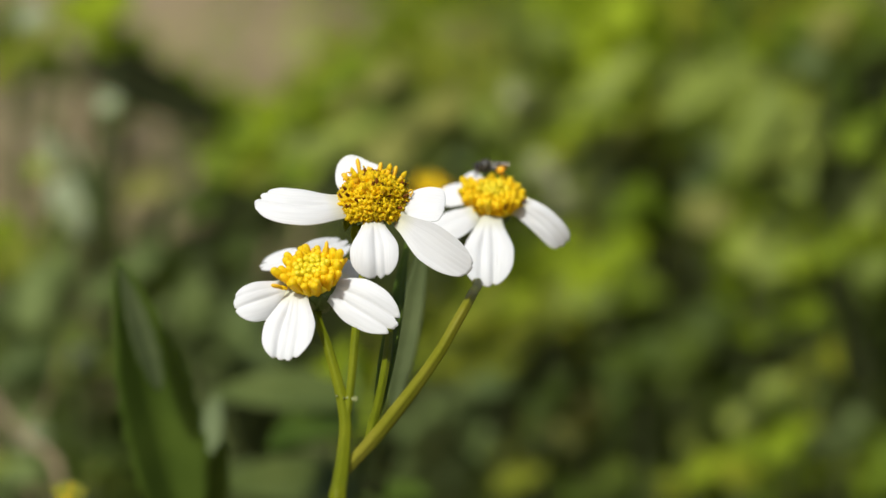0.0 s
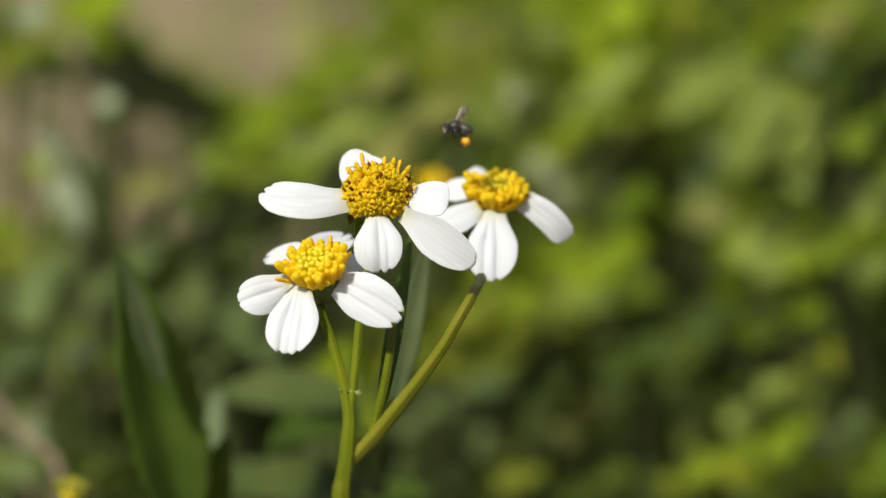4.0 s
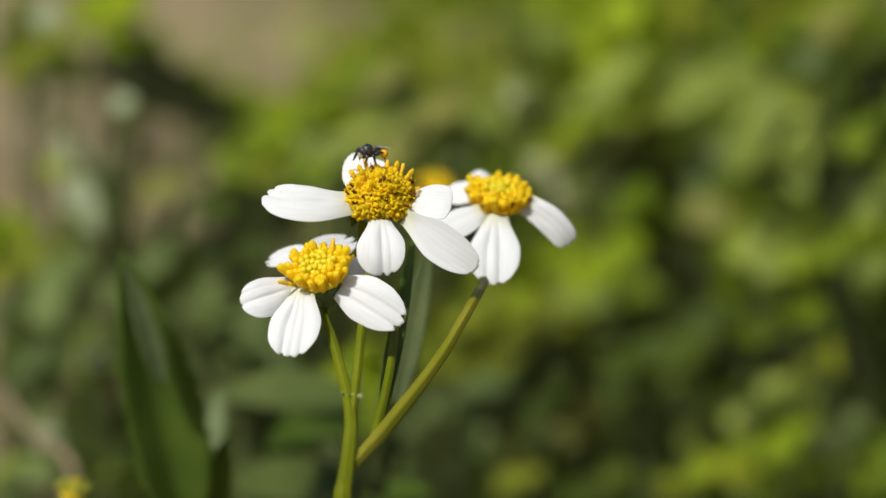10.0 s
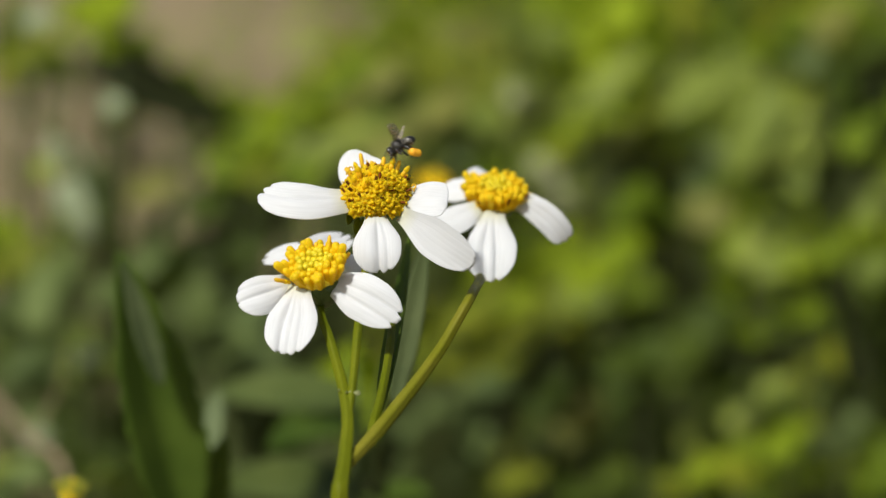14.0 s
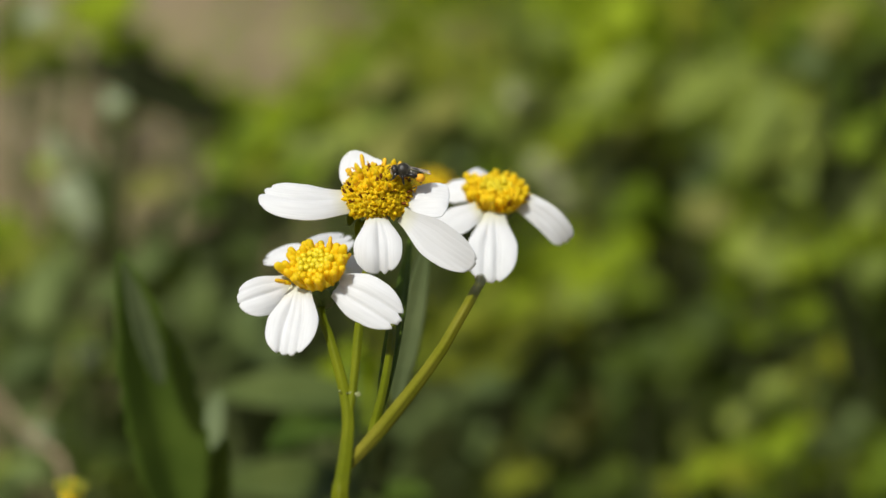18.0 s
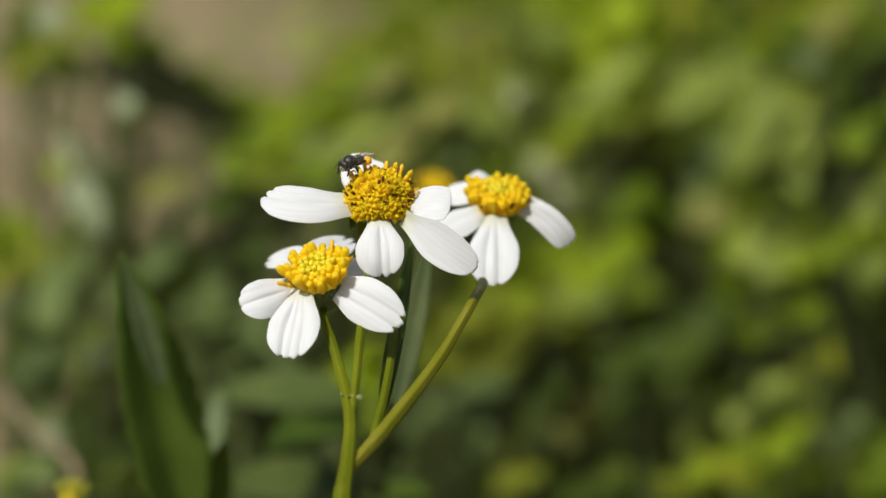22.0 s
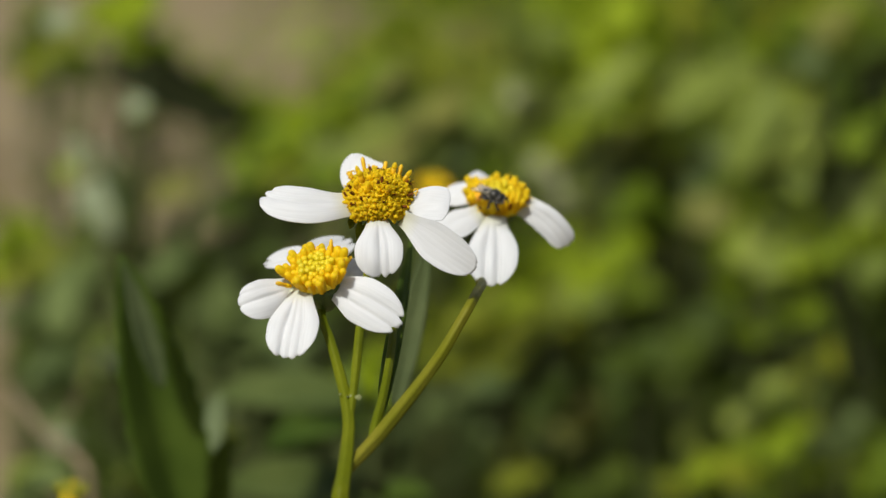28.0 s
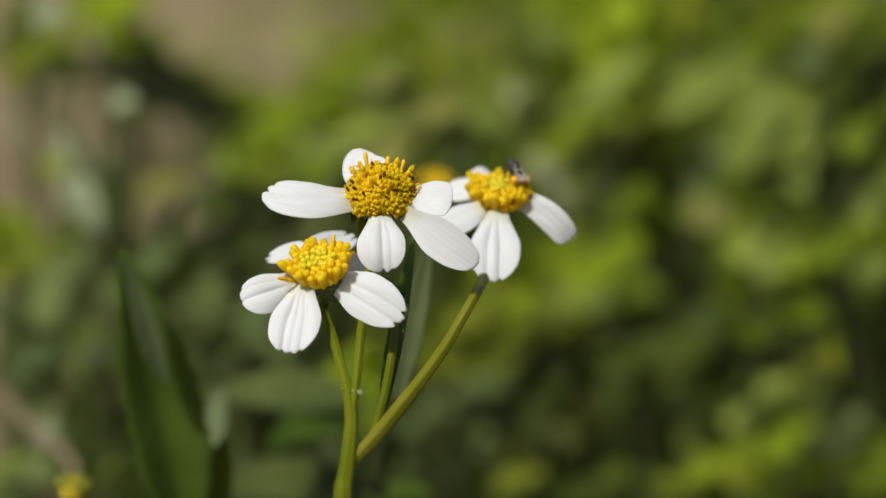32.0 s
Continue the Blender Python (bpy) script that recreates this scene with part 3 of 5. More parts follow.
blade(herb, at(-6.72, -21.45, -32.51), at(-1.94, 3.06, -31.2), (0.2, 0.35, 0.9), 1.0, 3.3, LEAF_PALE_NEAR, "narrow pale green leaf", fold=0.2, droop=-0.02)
stalk(herb, [at(-7.71, -20.52, 14.00), at(-6.97, -21.40, -10.00), at(-6.72, -21.3, -32.37)], (0.4, 0.35, 0.4), STEM, "thin leaf stalk", name="leaf_stalk", n=16)
stalk(herb, [at(-8.39, -21.96, 15.3), at(-7.99, -20.04, 13.5), at(-7.37, -17.55, 10.0), at(-6.81, -14.48, 6.0), at(-6.41, -10.73, 0.0), at(-6.26, -5.49, -9.0)], (0.5, 0.55, 0.52, 0.5, 0.45, 0.3), STEM, "young green side shoot")

# a neighbour herb with broad dark leaves
broad = rooted("broad_leaf_herb", at(-40.49, -61.87, -88), "dark green herb with large toothed lance leaves", "weed")
bfoot = Vector(broad.location)
stalk(broad, [at(-38.7, -42.23, -82), at(-40.49, -61.87, -88), Vector((bfoot.x, bfoot.y, bfoot.z + 0.1)), bfoot - DOWN * 0.01], (0.9, 1.1, 1.5, 1.8), STEM)
blade(broad, at(-38.9, -44.36, -80), at(-48.6, -0.75, -72), (0.50, 0.10, 0.86), 1.0, 12.6, LEAF_NEAR, "large toothed dark green leaf", fold=0.4, droop=-0.015, teeth=11)
# separate paler blade over the big leaf paints its sunlit half
blade(broad, at(-41.61, -20.72, -70), at(-47.17, -2.06, -66), (0.2, 0.5, 0.85), 1.0, 3.6, LEAF_PALE_NEAR, "pale blade laid on as the leaf's sunlit half", fold=0.3, droop=-0.02, teeth=6)
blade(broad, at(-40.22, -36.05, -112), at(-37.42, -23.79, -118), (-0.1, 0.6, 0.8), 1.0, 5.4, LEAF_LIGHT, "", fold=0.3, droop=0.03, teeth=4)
stalk(broad, [at(-40.22, -36.05, -112), at(-39.50, -41.30, -100), at(-39.62, -47.47, -88)], (0.3, 0.4, 0.6), CALYX, name="leaf_stalk", n=16)
blade(broad, at(-40.03, -48.40, -92), at(-33.34, -29.28, -84), (0.3, 0.2, 0.9), 1.0, 7.0, LEAF_NEAR, "", fold=0.4, droop=0.03, teeth=7)
blade(broad, at(-42.46, -45.53, -90), at(-40.44, -17.72, -96), (0.5, 0.0, 0.85), 1.0, 8.0, LEAF_NEAR, "", fold=0.4, droop=0.03, teeth=8)

# a further herb with level pale leaves
level = rooted("level_leaf_herb", at(-15.54, -38.76, -180), "low herb with long level grey-green leaves", "weed")
stalk(level, [at(-17.54, -21.55, -181.4), at(-16.44, -30.16, -180.7), at(-15.54, -38.76, -180), Vector((level.location.x, level.location.y, 0.12)), Vector(level.location) - DOWN * 0.01], (0.8, 0.9, 1.0, 1.3, 1.8), CALYX)
blade(level, at(-16.44, -28.55, -180.7), at(-43.47, -26.28, -169.2), (0.05, 0.78, 0.62), 1.0, 12.0, LEAF_MID, "", fold=0.25, droop=0.05, teeth=7)
blade(level, at(-15.54, -45.23, -180), at(-41.46, -43.33, -162), (0.0, 0.75, 0.66), 1.0, 13.5, LEAF_MID, "", fold=0.25, droop=0.04, teeth=7)
blade(level, at(-15.54, -47.39, -180), at(-2.46, -43.68, -154.8), (0.0, 0.75, 0.66), 1.0, 7.8, LEAF_NEAR, "", fold=0.25, droop=0.04, teeth=7)
blade(level, at(-16.22, -32.32, -180.7), at(-31.09, -33.66, -154.8), (0.0, 0.85, 0.5), 1.0, 12.0, LEAF_NEAR, "", fold=0.25, droop=0.1, teeth=7)

# a yellow disc without rays behind the heads, and a budding one low down
spent = rooted("spent_flower", at(-13.61, 14.16, -188.00), "rayless yellow flower head on a thin stem", "flower")
h2, _ = flower_head(spent, at(-1.94, 10.65, -179.40), way(0, 0.9, 0.4), 2.45, 0.85, 46, "mixed", 21, 1.1)
stalk(spent, [at(-2.15, 10.43, -179.40), at(-3.46, 1.17, -180.50), at(-9.12, -18.37, -182.80), at(-12.65, -31.54, -185.00), Vector((spent.location.x, spent.location.y, 0.12)), Vector(spent.location) - DOWN * 0.01],
      (0.5, 0.5, 0.5, 0.6, 0.8, 1.0), CALYX)
budding = rooted("budding_flower", at(-54.03, -37.58, -64), "small yellow flower bud on a green stem", "flower")
h3, _ = flower_head(budding, at(-54.03, -36.27, -64), way(0.1, 0.95, 0.3), 1.75, 1.9, 30, "green", 22, 1.0)
stalk(budding, [at(-54.03, -37.58, -64), at(-54.32, -44.23, -64.8), Vector((budding.location.x, budding.location.y, 0.15)), Vector(budding.location) - DOWN * 0.01], (0.6, 0.7, 1.0, 1.3), STEM)


# ---- weeds behind ----
BROAD = [leaf_shape(1, w, f, d, 0, 10, 4, 0.012, wave=0.02) for w, f, d in ((0.62, 0.25, 0.22), (0.50, 0.35, 0.12), (0.75, 0.15, 0.30))]
SLIM = [leaf_shape(1, w, f, d, 0, 10, 4, 0.012, wave=0.02) for w, f, d in ((0.30, 0.3, 0.15), (0.24, 0.35, 0.3))]
LEAVES = {}


def leaf_mesh(material, slim, k):
    key = (material.name, slim, k)
    if key not in LEAVES:
        LEAVES[key] = (SLIM if slim else BROAD)[k].mesh("leaf", material)
    return LEAVES[key]


def leaf_turn(rnd, d):
    """A leaf's direction, outwards from its plant, and its upper side, turned to the sun."""
    out = Vector((d.x + rnd.uniform(-0.6, 0.6), d.y + rnd.uniform(-0.6, 0.6), rnd.uniform(-0.5, 0.7))).normalized()
    face = SUN * 0.8 + Vector((rnd.uniform(-0.6, 0.6), rnd.uniform(-0.6, 0.6), 0.3 + rnd.uniform(-0.4, 0.4)))
    return out, (face - out * face.dot(out)).normalized()


def weed(label, crown, spread, material, count, leaf_mm, seed, slim=False, group="weeds of the plot", lean=0.0, flat=0.8, twiggy=True):
    """A low leafy weed: rooted stem, twigs, and leaves about its crown. crown: a place in metres; spread in metres."""
    rnd = random.Random(seed)
    c = Vector(crown)
    ob = new("weed")
    ob.location = (c.x + lean * c.z, c.y + rnd.uniform(0, 0.04), 0)
    ob.empty_display_size = 0.02
    tagged(ob, label, "weed", group)
    base = Vector(ob.location)
    main = spline([base - Vector((0, 0, 0.02)), base.lerp(c, 0.5) + Vector((rnd.uniform(-0.01, 0.01), 0, 0)), c], 8)
    trunk = Shape()
    trunk.tube([p - base for p in main], lerp_list([0.0007, 0.0004], 8), 6)
    part("stem", trunk.mesh("stem", TWIG), ob)
    for i in range(count):
        d = Vector((rnd.gauss(0, 1), rnd.gauss(0, 1), rnd.gauss(0, flat))).normalized() * (rnd.random() ** 0.5)
        p = c + d * spread
        p.z = max(p.z, 0.012)
        out, face = leaf_turn(rnd, d)
        q = Matrix((out, face.cross(out), face)).transposed().to_4x4()
        L = leaf_mm * MM * rnd.uniform(0.6, 1.25)
        e = p - out * L * 0.5
        part("leaf", leaf_mesh(material, slim, rnd.randrange(2 if slim else 3)), ob, "", Matrix.Translation(e - base) @ q @ Matrix.Diagonal((L, L, L, 1)))
        j = main[rnd.randrange(3, 8)]
        if twiggy and (e - j).length > 0.014:
            part("twig", TWIG_MESH, ob, "", Matrix.Translation(j - base) @ turn_to(e - j) @ Matrix.Diagonal((1, 1, (e - j).length, 1)))
    return ob


def unit_twig():
    s = Shape()
    s.tube([(0, 0, 0), (0, 0, 0.5), (0, 0, 1)], [0.0006, 0.0005, 0.0004], 5)
    return s.mesh("twig", TWIG)


TWIG_MESH = unit_twig()
SWAYING = []
TONES = {"lime": (LIME, "yellow-green sunlit weed with broad young leaves"), "green": (GREEN, "mid-green leafy weed in a low thicket"),
         "olive": (OLIVE, "olive-green leafy weed in a low thicket"), "dark": (DARK, "dark green leafy weed, also put in for shaded gaps"),
         "pale": (PALE, "pale grey-green weed with soft broad leaves"),
         "bright": (BRIGHT, "weed with leaves coloured pale for reflected sky"),
         "grey": (SILVER, "cool grey-green weed with glossy leaves"), "tan": (WITHERED, "weed with dull yellowing leaves"),
         "black": (DEEP_AND_GAP, "near-black weed put in for the shade between weeds")}


def bed(tone, places, seed, leaf_mm=26, density=14, swaying=False, slim=False):
    for k, (x, y, z, r) in enumerate(places):
        m, label = TONES[tone]
        ob = weed(label, (x, y, z), r, m, density, leaf_mm, seed * 100 + k, slim)
        if swaying:
            SWAYING.append(ob)


def cover(seed, count, x0, x1, y0, y1, z0, z1, spread, leaf_mm, tones, swaying=False, density=14):
    """Low growth over a stretch of the plan, too dense to count: one joined sheet of stems and leaves."""
    rnd = random.Random(seed)
    base = Vector(((x0 + x1) / 2, (y0 + y1) / 2, 0))
    s = Shape()
    kinds = sorted(set(tones))
    for k in range(count):
        slot = 1 + kinds.index(rnd.choice(tones))
        y = y0 + (y1 - y0) * (k + rnd.random()) / count
        wide = (y + 0.3) / (y1 + 0.3)
        c = Vector((rnd.uniform(x0, x1) * wide, y, rnd.uniform(z0, z1))) - base
        r = spread * rnd.uniform(0.7, 1.2)
        s.tube(spline([Vector((c.x + rnd.uniform(-0.01, 0.01), c.y, -0.02)), c * 0.5 + Vector((c.x * 0.5 + rnd.uniform(-0.01, 0.01), c.y * 0.5, 0)), c], 6),
               lerp_list([0.0010, 0.0005], 6), 5)
        for i in range(density):
            d = Vector((rnd.gauss(0, 1), rnd.gauss(0, 1), rnd.gauss(0, 0.8))).normalized() * (rnd.random() ** 0.5)
            p = c + d * r
            p.z = max(p.z, 0.012)
            out, face = leaf_turn(rnd, d)
            q = Matrix((out, face.cross(out), face)).transposed().to_4x4()
            L = leaf_mm * MM * rnd.uniform(0.6, 1.25)
            m = Matrix.Translation(p - out * L * 0.5) @ q @ Matrix.Scale(L, 4)
            form = BROAD[rnd.randrange(3)]
            s.add([m @ Vector(v) for v in form.verts], form.faces, slot)
    ob = new("undergrowth", s.mesh("undergrowth", TWIG, *[TONES[t][0] for t in kinds]))
    ob.location = base
    tagged(ob, "tangled low green undergrowth over dry soil", "undergrowth", kind="stuff")
    if swaying:
        SWAYING.append(ob)


bed("lime", (
    (-0.113, 0.554, 0.367, 0.01), (-0.048, 0.543, 0.326, 0.012), (-0.037, 0.595, 0.327, 0.009), (-0.037, 0.593, 0.317, 0.008), (-0.043, 0.575, 0.327, 0.008),
    (-0.138, 0.486, 0.301, 0.006), (-0.072, 0.59, 0.307, 0.009), (-0.067, 0.638, 0.292, 0.009), (-0.036, 0.794, 0.296, 0.01),
), 1, 17, 15, True, False)

bed("green", (
    (-0.148, 0.648, 0.331, 0.009), (-0.172, 0.698, 0.326, 0.007), (-0.086, 0.689, 0.288, 0.008), (-0.141, 0.897, 0.297, 0.009), (-0.025, 0.889, 0.265, 0.012),
), 21, 18, 12, True, False)

bed("pale", (
    (-0.155, 0.652, 0.348, 0.01), (-0.115, 0.594, 0.322, 0.007), (-0.109, 0.439, 0.322, 0.007), (-0.109, 0.435, 0.304, 0.005), (-0.097, 0.381, 0.293, 0.006),
), 2, 15, 7, True, False)

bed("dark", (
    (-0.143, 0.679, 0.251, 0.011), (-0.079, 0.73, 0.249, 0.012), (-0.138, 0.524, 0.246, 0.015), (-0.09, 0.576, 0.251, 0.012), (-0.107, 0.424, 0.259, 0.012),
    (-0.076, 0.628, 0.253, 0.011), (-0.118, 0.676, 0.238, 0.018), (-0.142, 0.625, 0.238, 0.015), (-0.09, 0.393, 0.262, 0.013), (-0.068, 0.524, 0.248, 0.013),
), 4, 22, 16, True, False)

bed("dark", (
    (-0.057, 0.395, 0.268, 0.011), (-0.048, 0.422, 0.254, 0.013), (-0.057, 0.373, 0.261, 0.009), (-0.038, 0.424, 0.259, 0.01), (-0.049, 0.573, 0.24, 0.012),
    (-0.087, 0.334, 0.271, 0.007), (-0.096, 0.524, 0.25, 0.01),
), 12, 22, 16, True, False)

bed("lime", (
    (0.063, 0.702, 0.341, 0.013), (0.031, 0.578, 0.258, 0.009), (0.059, 0.63, 0.261, 0.013), (0.149, 0.632, 0.268, 0.012), (0.008, 0.626, 0.244, 0.01),
    (0.14, 0.631, 0.263, 0.009), (0.019, 0.676, 0.238, 0.007),
), 5, 24, 15, False, False)

bed("pale", (
    (0.102, 0.646, 0.323, 0.013), (0.121, 0.592, 0.313, 0.008), (0.065, 0.694, 0.311, 0.009), (0.043, 0.998, 0.29, 0.013), (0.05, 0.783, 0.256, 0.007),
    (0.048, 0.624, 0.236, 0.006), (0.027, 0.694, 0.308, 0.005),
), 6, 34, 8, False, False)

bed("olive", (
    (0.103, 0.8, 0.322, 0.014), (0.024, 1.093, 0.255, 0.019), (0.16, 0.75, 0.328, 0.011), (0.075, 0.734, 0.264, 0.013), (0.094, 0.677, 0.242, 0.013),
    (0.134, 0.621, 0.226, 0.011), (0.08, 0.562, 0.193, 0.009), (0.021, 0.622, 0.23, 0.009), (0.086, 0.787, 0.271, 0.011), (0.082, 0.682, 0.262, 0.01),
    (0.005, 0.986, 0.241, 0.015), (0.055, 1.091, 0.249, 0.016), (0.154, 0.851, 0.32, 0.012), (0.103, 0.685, 0.273, 0.011), (0.089, 0.994, 0.275, 0.015),
), 7, 24, 13, False, False)

bed("olive", (
    (0.041, 0.424, 0.261, 0.004), (0.025, 0.422, 0.251, 0.004), (0.044, 0.434, 0.26, 0.003),
), 27, 14, 6, False, False)

bed("green", (
    (0.121, 0.625, 0.241, 0.015), (0.132, 0.68, 0.255, 0.012), (0.145, 0.514, 0.209, 0.011), (0.117, 0.735, 0.269, 0.014), (0.124, 0.74, 0.289, 0.012),
    (0.172, 0.679, 0.251, 0.01), (0.143, 0.569, 0.222, 0.01), (0.053, 0.515, 0.211, 0.01), (-0.001, 0.724, 0.225, 0.012), (0.188, 0.799, 0.318, 0.011),
    (0.089, 0.673, 0.225, 0.009), (0.142, 0.657, 0.243, 0.01), (0.1, 0.616, 0.205, 0.01), (0.121, 0.567, 0.212, 0.01), (0.11, 0.788, 0.272, 0.012),
), 8, 28, 15, False, False)

bed("green", (
    (0.112, 0.73, 0.248, 0.013), (0.021, 0.929, 0.218, 0.014), (0.046, 0.825, 0.217, 0.013), (0.065, 0.721, 0.211, 0.011), (0.011, 0.972, 0.184, 0.015),
    (0.175, 0.668, 0.207, 0.01), (0.139, 0.897, 0.297, 0.012), (0.098, 0.996, 0.28, 0.015), (0.11, 0.989, 0.255, 0.013), (0.157, 0.669, 0.212, 0.008),
    (-0.026, 1.076, 0.188, 0.016),
), 13, 26, 14, False, False)

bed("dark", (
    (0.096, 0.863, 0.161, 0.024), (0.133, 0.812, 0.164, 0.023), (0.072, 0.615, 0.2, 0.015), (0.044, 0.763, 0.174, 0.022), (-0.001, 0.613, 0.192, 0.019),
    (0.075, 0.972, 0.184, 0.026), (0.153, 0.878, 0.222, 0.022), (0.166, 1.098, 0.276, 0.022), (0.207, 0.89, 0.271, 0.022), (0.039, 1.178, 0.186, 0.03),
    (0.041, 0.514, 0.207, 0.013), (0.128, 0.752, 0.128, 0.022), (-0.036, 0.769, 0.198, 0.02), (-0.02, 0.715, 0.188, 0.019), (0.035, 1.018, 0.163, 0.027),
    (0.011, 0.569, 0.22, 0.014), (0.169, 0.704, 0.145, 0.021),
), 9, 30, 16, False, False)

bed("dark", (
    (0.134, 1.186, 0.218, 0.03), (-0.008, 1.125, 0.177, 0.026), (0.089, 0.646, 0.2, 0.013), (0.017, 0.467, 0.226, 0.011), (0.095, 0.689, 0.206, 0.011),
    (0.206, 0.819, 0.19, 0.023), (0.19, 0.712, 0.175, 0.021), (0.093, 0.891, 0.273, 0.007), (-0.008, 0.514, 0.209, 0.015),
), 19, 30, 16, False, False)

bed("green", (
    (0.121, 0.636, 0.285, 0.01), (0.107, 0.634, 0.274, 0.01), (0.125, 0.579, 0.261, 0.009), (0.132, 0.594, 0.241, 0.007), (0.163, 0.628, 0.253, 0.006),
    (0.113, 0.601, 0.267, 0.008), (0.151, 0.629, 0.255, 0.006), (0.129, 0.635, 0.282, 0.007),
), 31, 24, 13, False, False)

bed("lime", (
    (0.119, 0.584, 0.283, 0.006), (0.148, 0.604, 0.28, 0.007),
), 32, 20, 10, False, False)

bed("olive", (
    (0.056, 0.789, 0.276, 0.012), (-0.007, 0.987, 0.246, 0.013), (0.014, 1.088, 0.238, 0.014), (0.058, 0.89, 0.268, 0.011), (-0.028, 1.191, 0.238, 0.015),
    (0.002, 1.14, 0.24, 0.016),
), 33, 26, 11, False, False)

bed("pale", (
    (0.026, 1.195, 0.254, 0.015), (0.038, 0.637, 0.288, 0.007),
), 34, 22, 8, False, False)

bed("olive", (
    (0.004, 0.934, 0.241, 0.011), (-0.013, 0.983, 0.228, 0.012), (0.019, 0.985, 0.238, 0.012),
), 50, 22, 11, False, False)

bed("green", (
    (-0.004, 0.932, 0.23, 0.013), (-0.025, 0.981, 0.222, 0.012), (-0.029, 1.033, 0.222, 0.011), (0.016, 0.931, 0.229, 0.011), (0.066, 0.785, 0.26, 0.011),
    (0.056, 0.779, 0.236, 0.011),
), 35, 24, 12, False, False)

bed("olive", (
    (-0.023, 0.69, 0.296, 0.008), (-0.009, 0.739, 0.286, 0.009), (0.005, 0.739, 0.286, 0.008), (-0.029, 0.643, 0.313, 0.007), (-0.021, 0.694, 0.31, 0.008),
    (-0.011, 0.792, 0.292, 0.009), (0.004, 0.792, 0.289, 0.009),
), 51, 20, 11, False, False)

bed("pale", (
    (-0.034, 0.737, 0.275, 0.007),
), 36, 20, 8, False, False)

bed("lime", (
    (0.059, 0.622, 0.353, 0.011), (0.053, 0.749, 0.324, 0.009), (-0.003, 0.626, 0.244, 0.009), (0.079, 0.747, 0.314, 0.008), (-0.018, 0.791, 0.284, 0.007),
), 37, 20, 12, False, False)

bed("green", (
    (0.106, 0.674, 0.231, 0.01), (0.003, 0.62, 0.221, 0.007), (0.018, 0.618, 0.211, 0.007), (-0.014, 0.687, 0.281, 0.007),
), 40, 24, 12, False, False)

bed("olive", (
    (0.095, 0.841, 0.28, 0.009), (0.132, 0.629, 0.257, 0.007),
), 41, 22, 10, False, False)

bed("green", (
    (-0.079, 0.643, 0.312, 0.007), (-0.112, 0.794, 0.299, 0.009), (-0.072, 0.636, 0.286, 0.007),
), 42, 20, 10, True, False)

bed("dark", (
    (-0.107, 0.596, 0.332, 0.006), (-0.093, 0.644, 0.315, 0.006),
), 43, 20, 9, True, False)

bed("pale", (
    (-0.057, 0.344, 0.31, 0.004), (-0.053, 0.361, 0.297, 0.004), (-0.136, 0.484, 0.294, 0.005),
), 45, 14, 7, True, False)

bed("lime", (
    (-0.002, 0.479, 0.276, 0.005), (0.003, 0.529, 0.268, 0.005), (-0.007, 0.524, 0.25, 0.004),
), 46, 16, 10, False, False)

bed("olive", (
    (0.001, 0.477, 0.267, 0.005), (-0.008, 0.497, 0.266, 0.005), (-0.016, 0.527, 0.261, 0.005), (-0.018, 0.524, 0.25, 0.005), (-0.006, 0.529, 0.268, 0.005),
), 47, 18, 11, False, False)

bed("lime", (
    (0.1, 0.68, 0.255, 0.007), (0.162, 0.629, 0.257, 0.006), (0.112, 0.656, 0.241, 0.006), (0.141, 0.625, 0.238, 0.006),
), 48, 22, 10, False, False)

bed("lime", (
    (-0.032, 0.546, 0.334, 0.006), (-0.029, 0.596, 0.329, 0.006),
), 52, 17, 12, True, False)

bed("lime", (
    (0.062, 0.616, 0.328, 0.006), (0.044, 0.698, 0.325, 0.007), (0.081, 0.671, 0.298, 0.006), (0.051, 0.702, 0.343, 0.008),
), 54, 22, 12, False, False)

bed("lime", (
    (0.129, 0.585, 0.287, 0.006), (0.154, 0.608, 0.294, 0.005), (0.115, 0.581, 0.269, 0.005),
), 56, 20, 10, False, False)

bed("green", (
    (0.088, 0.515, 0.213, 0.007), (0.119, 0.516, 0.215, 0.007), (0.08, 0.634, 0.275, 0.007), (0.131, 0.517, 0.22, 0.006),
), 58, 22, 12, False, False)

bed("pale", (
    (-0.048, 0.185, 0.335, 0.002),
), 59, 12, 7, True, False)

# dark weeds set in front where shaded pockets belong
bed("dark", (
    (0.139, 0.528, 0.264, 0.008), (0.06, 0.472, 0.247, 0.007), (0.079, 0.526, 0.256, 0.007), (0.034, 0.524, 0.248, 0.008), (0.1, 0.534, 0.246, 0.006),
    (0.049, 0.524, 0.246, 0.006),
), 60, 24, 16, False, False)

bed("dark", (
    (0.147, 0.574, 0.326, 0.008), (0.14, 0.589, 0.303, 0.007), (0.154, 0.598, 0.34, 0.007),
), 61, 24, 16, False, False)

bed("green", (
    (0.048, 0.64, 0.299, 0.007), (0.069, 0.639, 0.297, 0.007), (0.06, 0.579, 0.263, 0.007), (0.125, 0.531, 0.276, 0.006), (0.147, 0.532, 0.282, 0.005),
    (0.132, 0.489, 0.23, 0.006), (0.061, 0.672, 0.304, 0.007),
), 62, 22, 12, False, False)

bed("green", (
    (0.095, 0.487, 0.222, 0.006), (0.117, 0.486, 0.22, 0.006), (0.136, 0.486, 0.221, 0.006),
), 67, 20, 11, False, False)

bed("lime", (
    (0.106, 0.486, 0.219, 0.003), (0.051, 0.58, 0.267, 0.005),
), 63, 20, 10, False, False)

bed("pale", (
    (0.043, 0.528, 0.265, 0.005),
), 64, 18, 7, False, False)

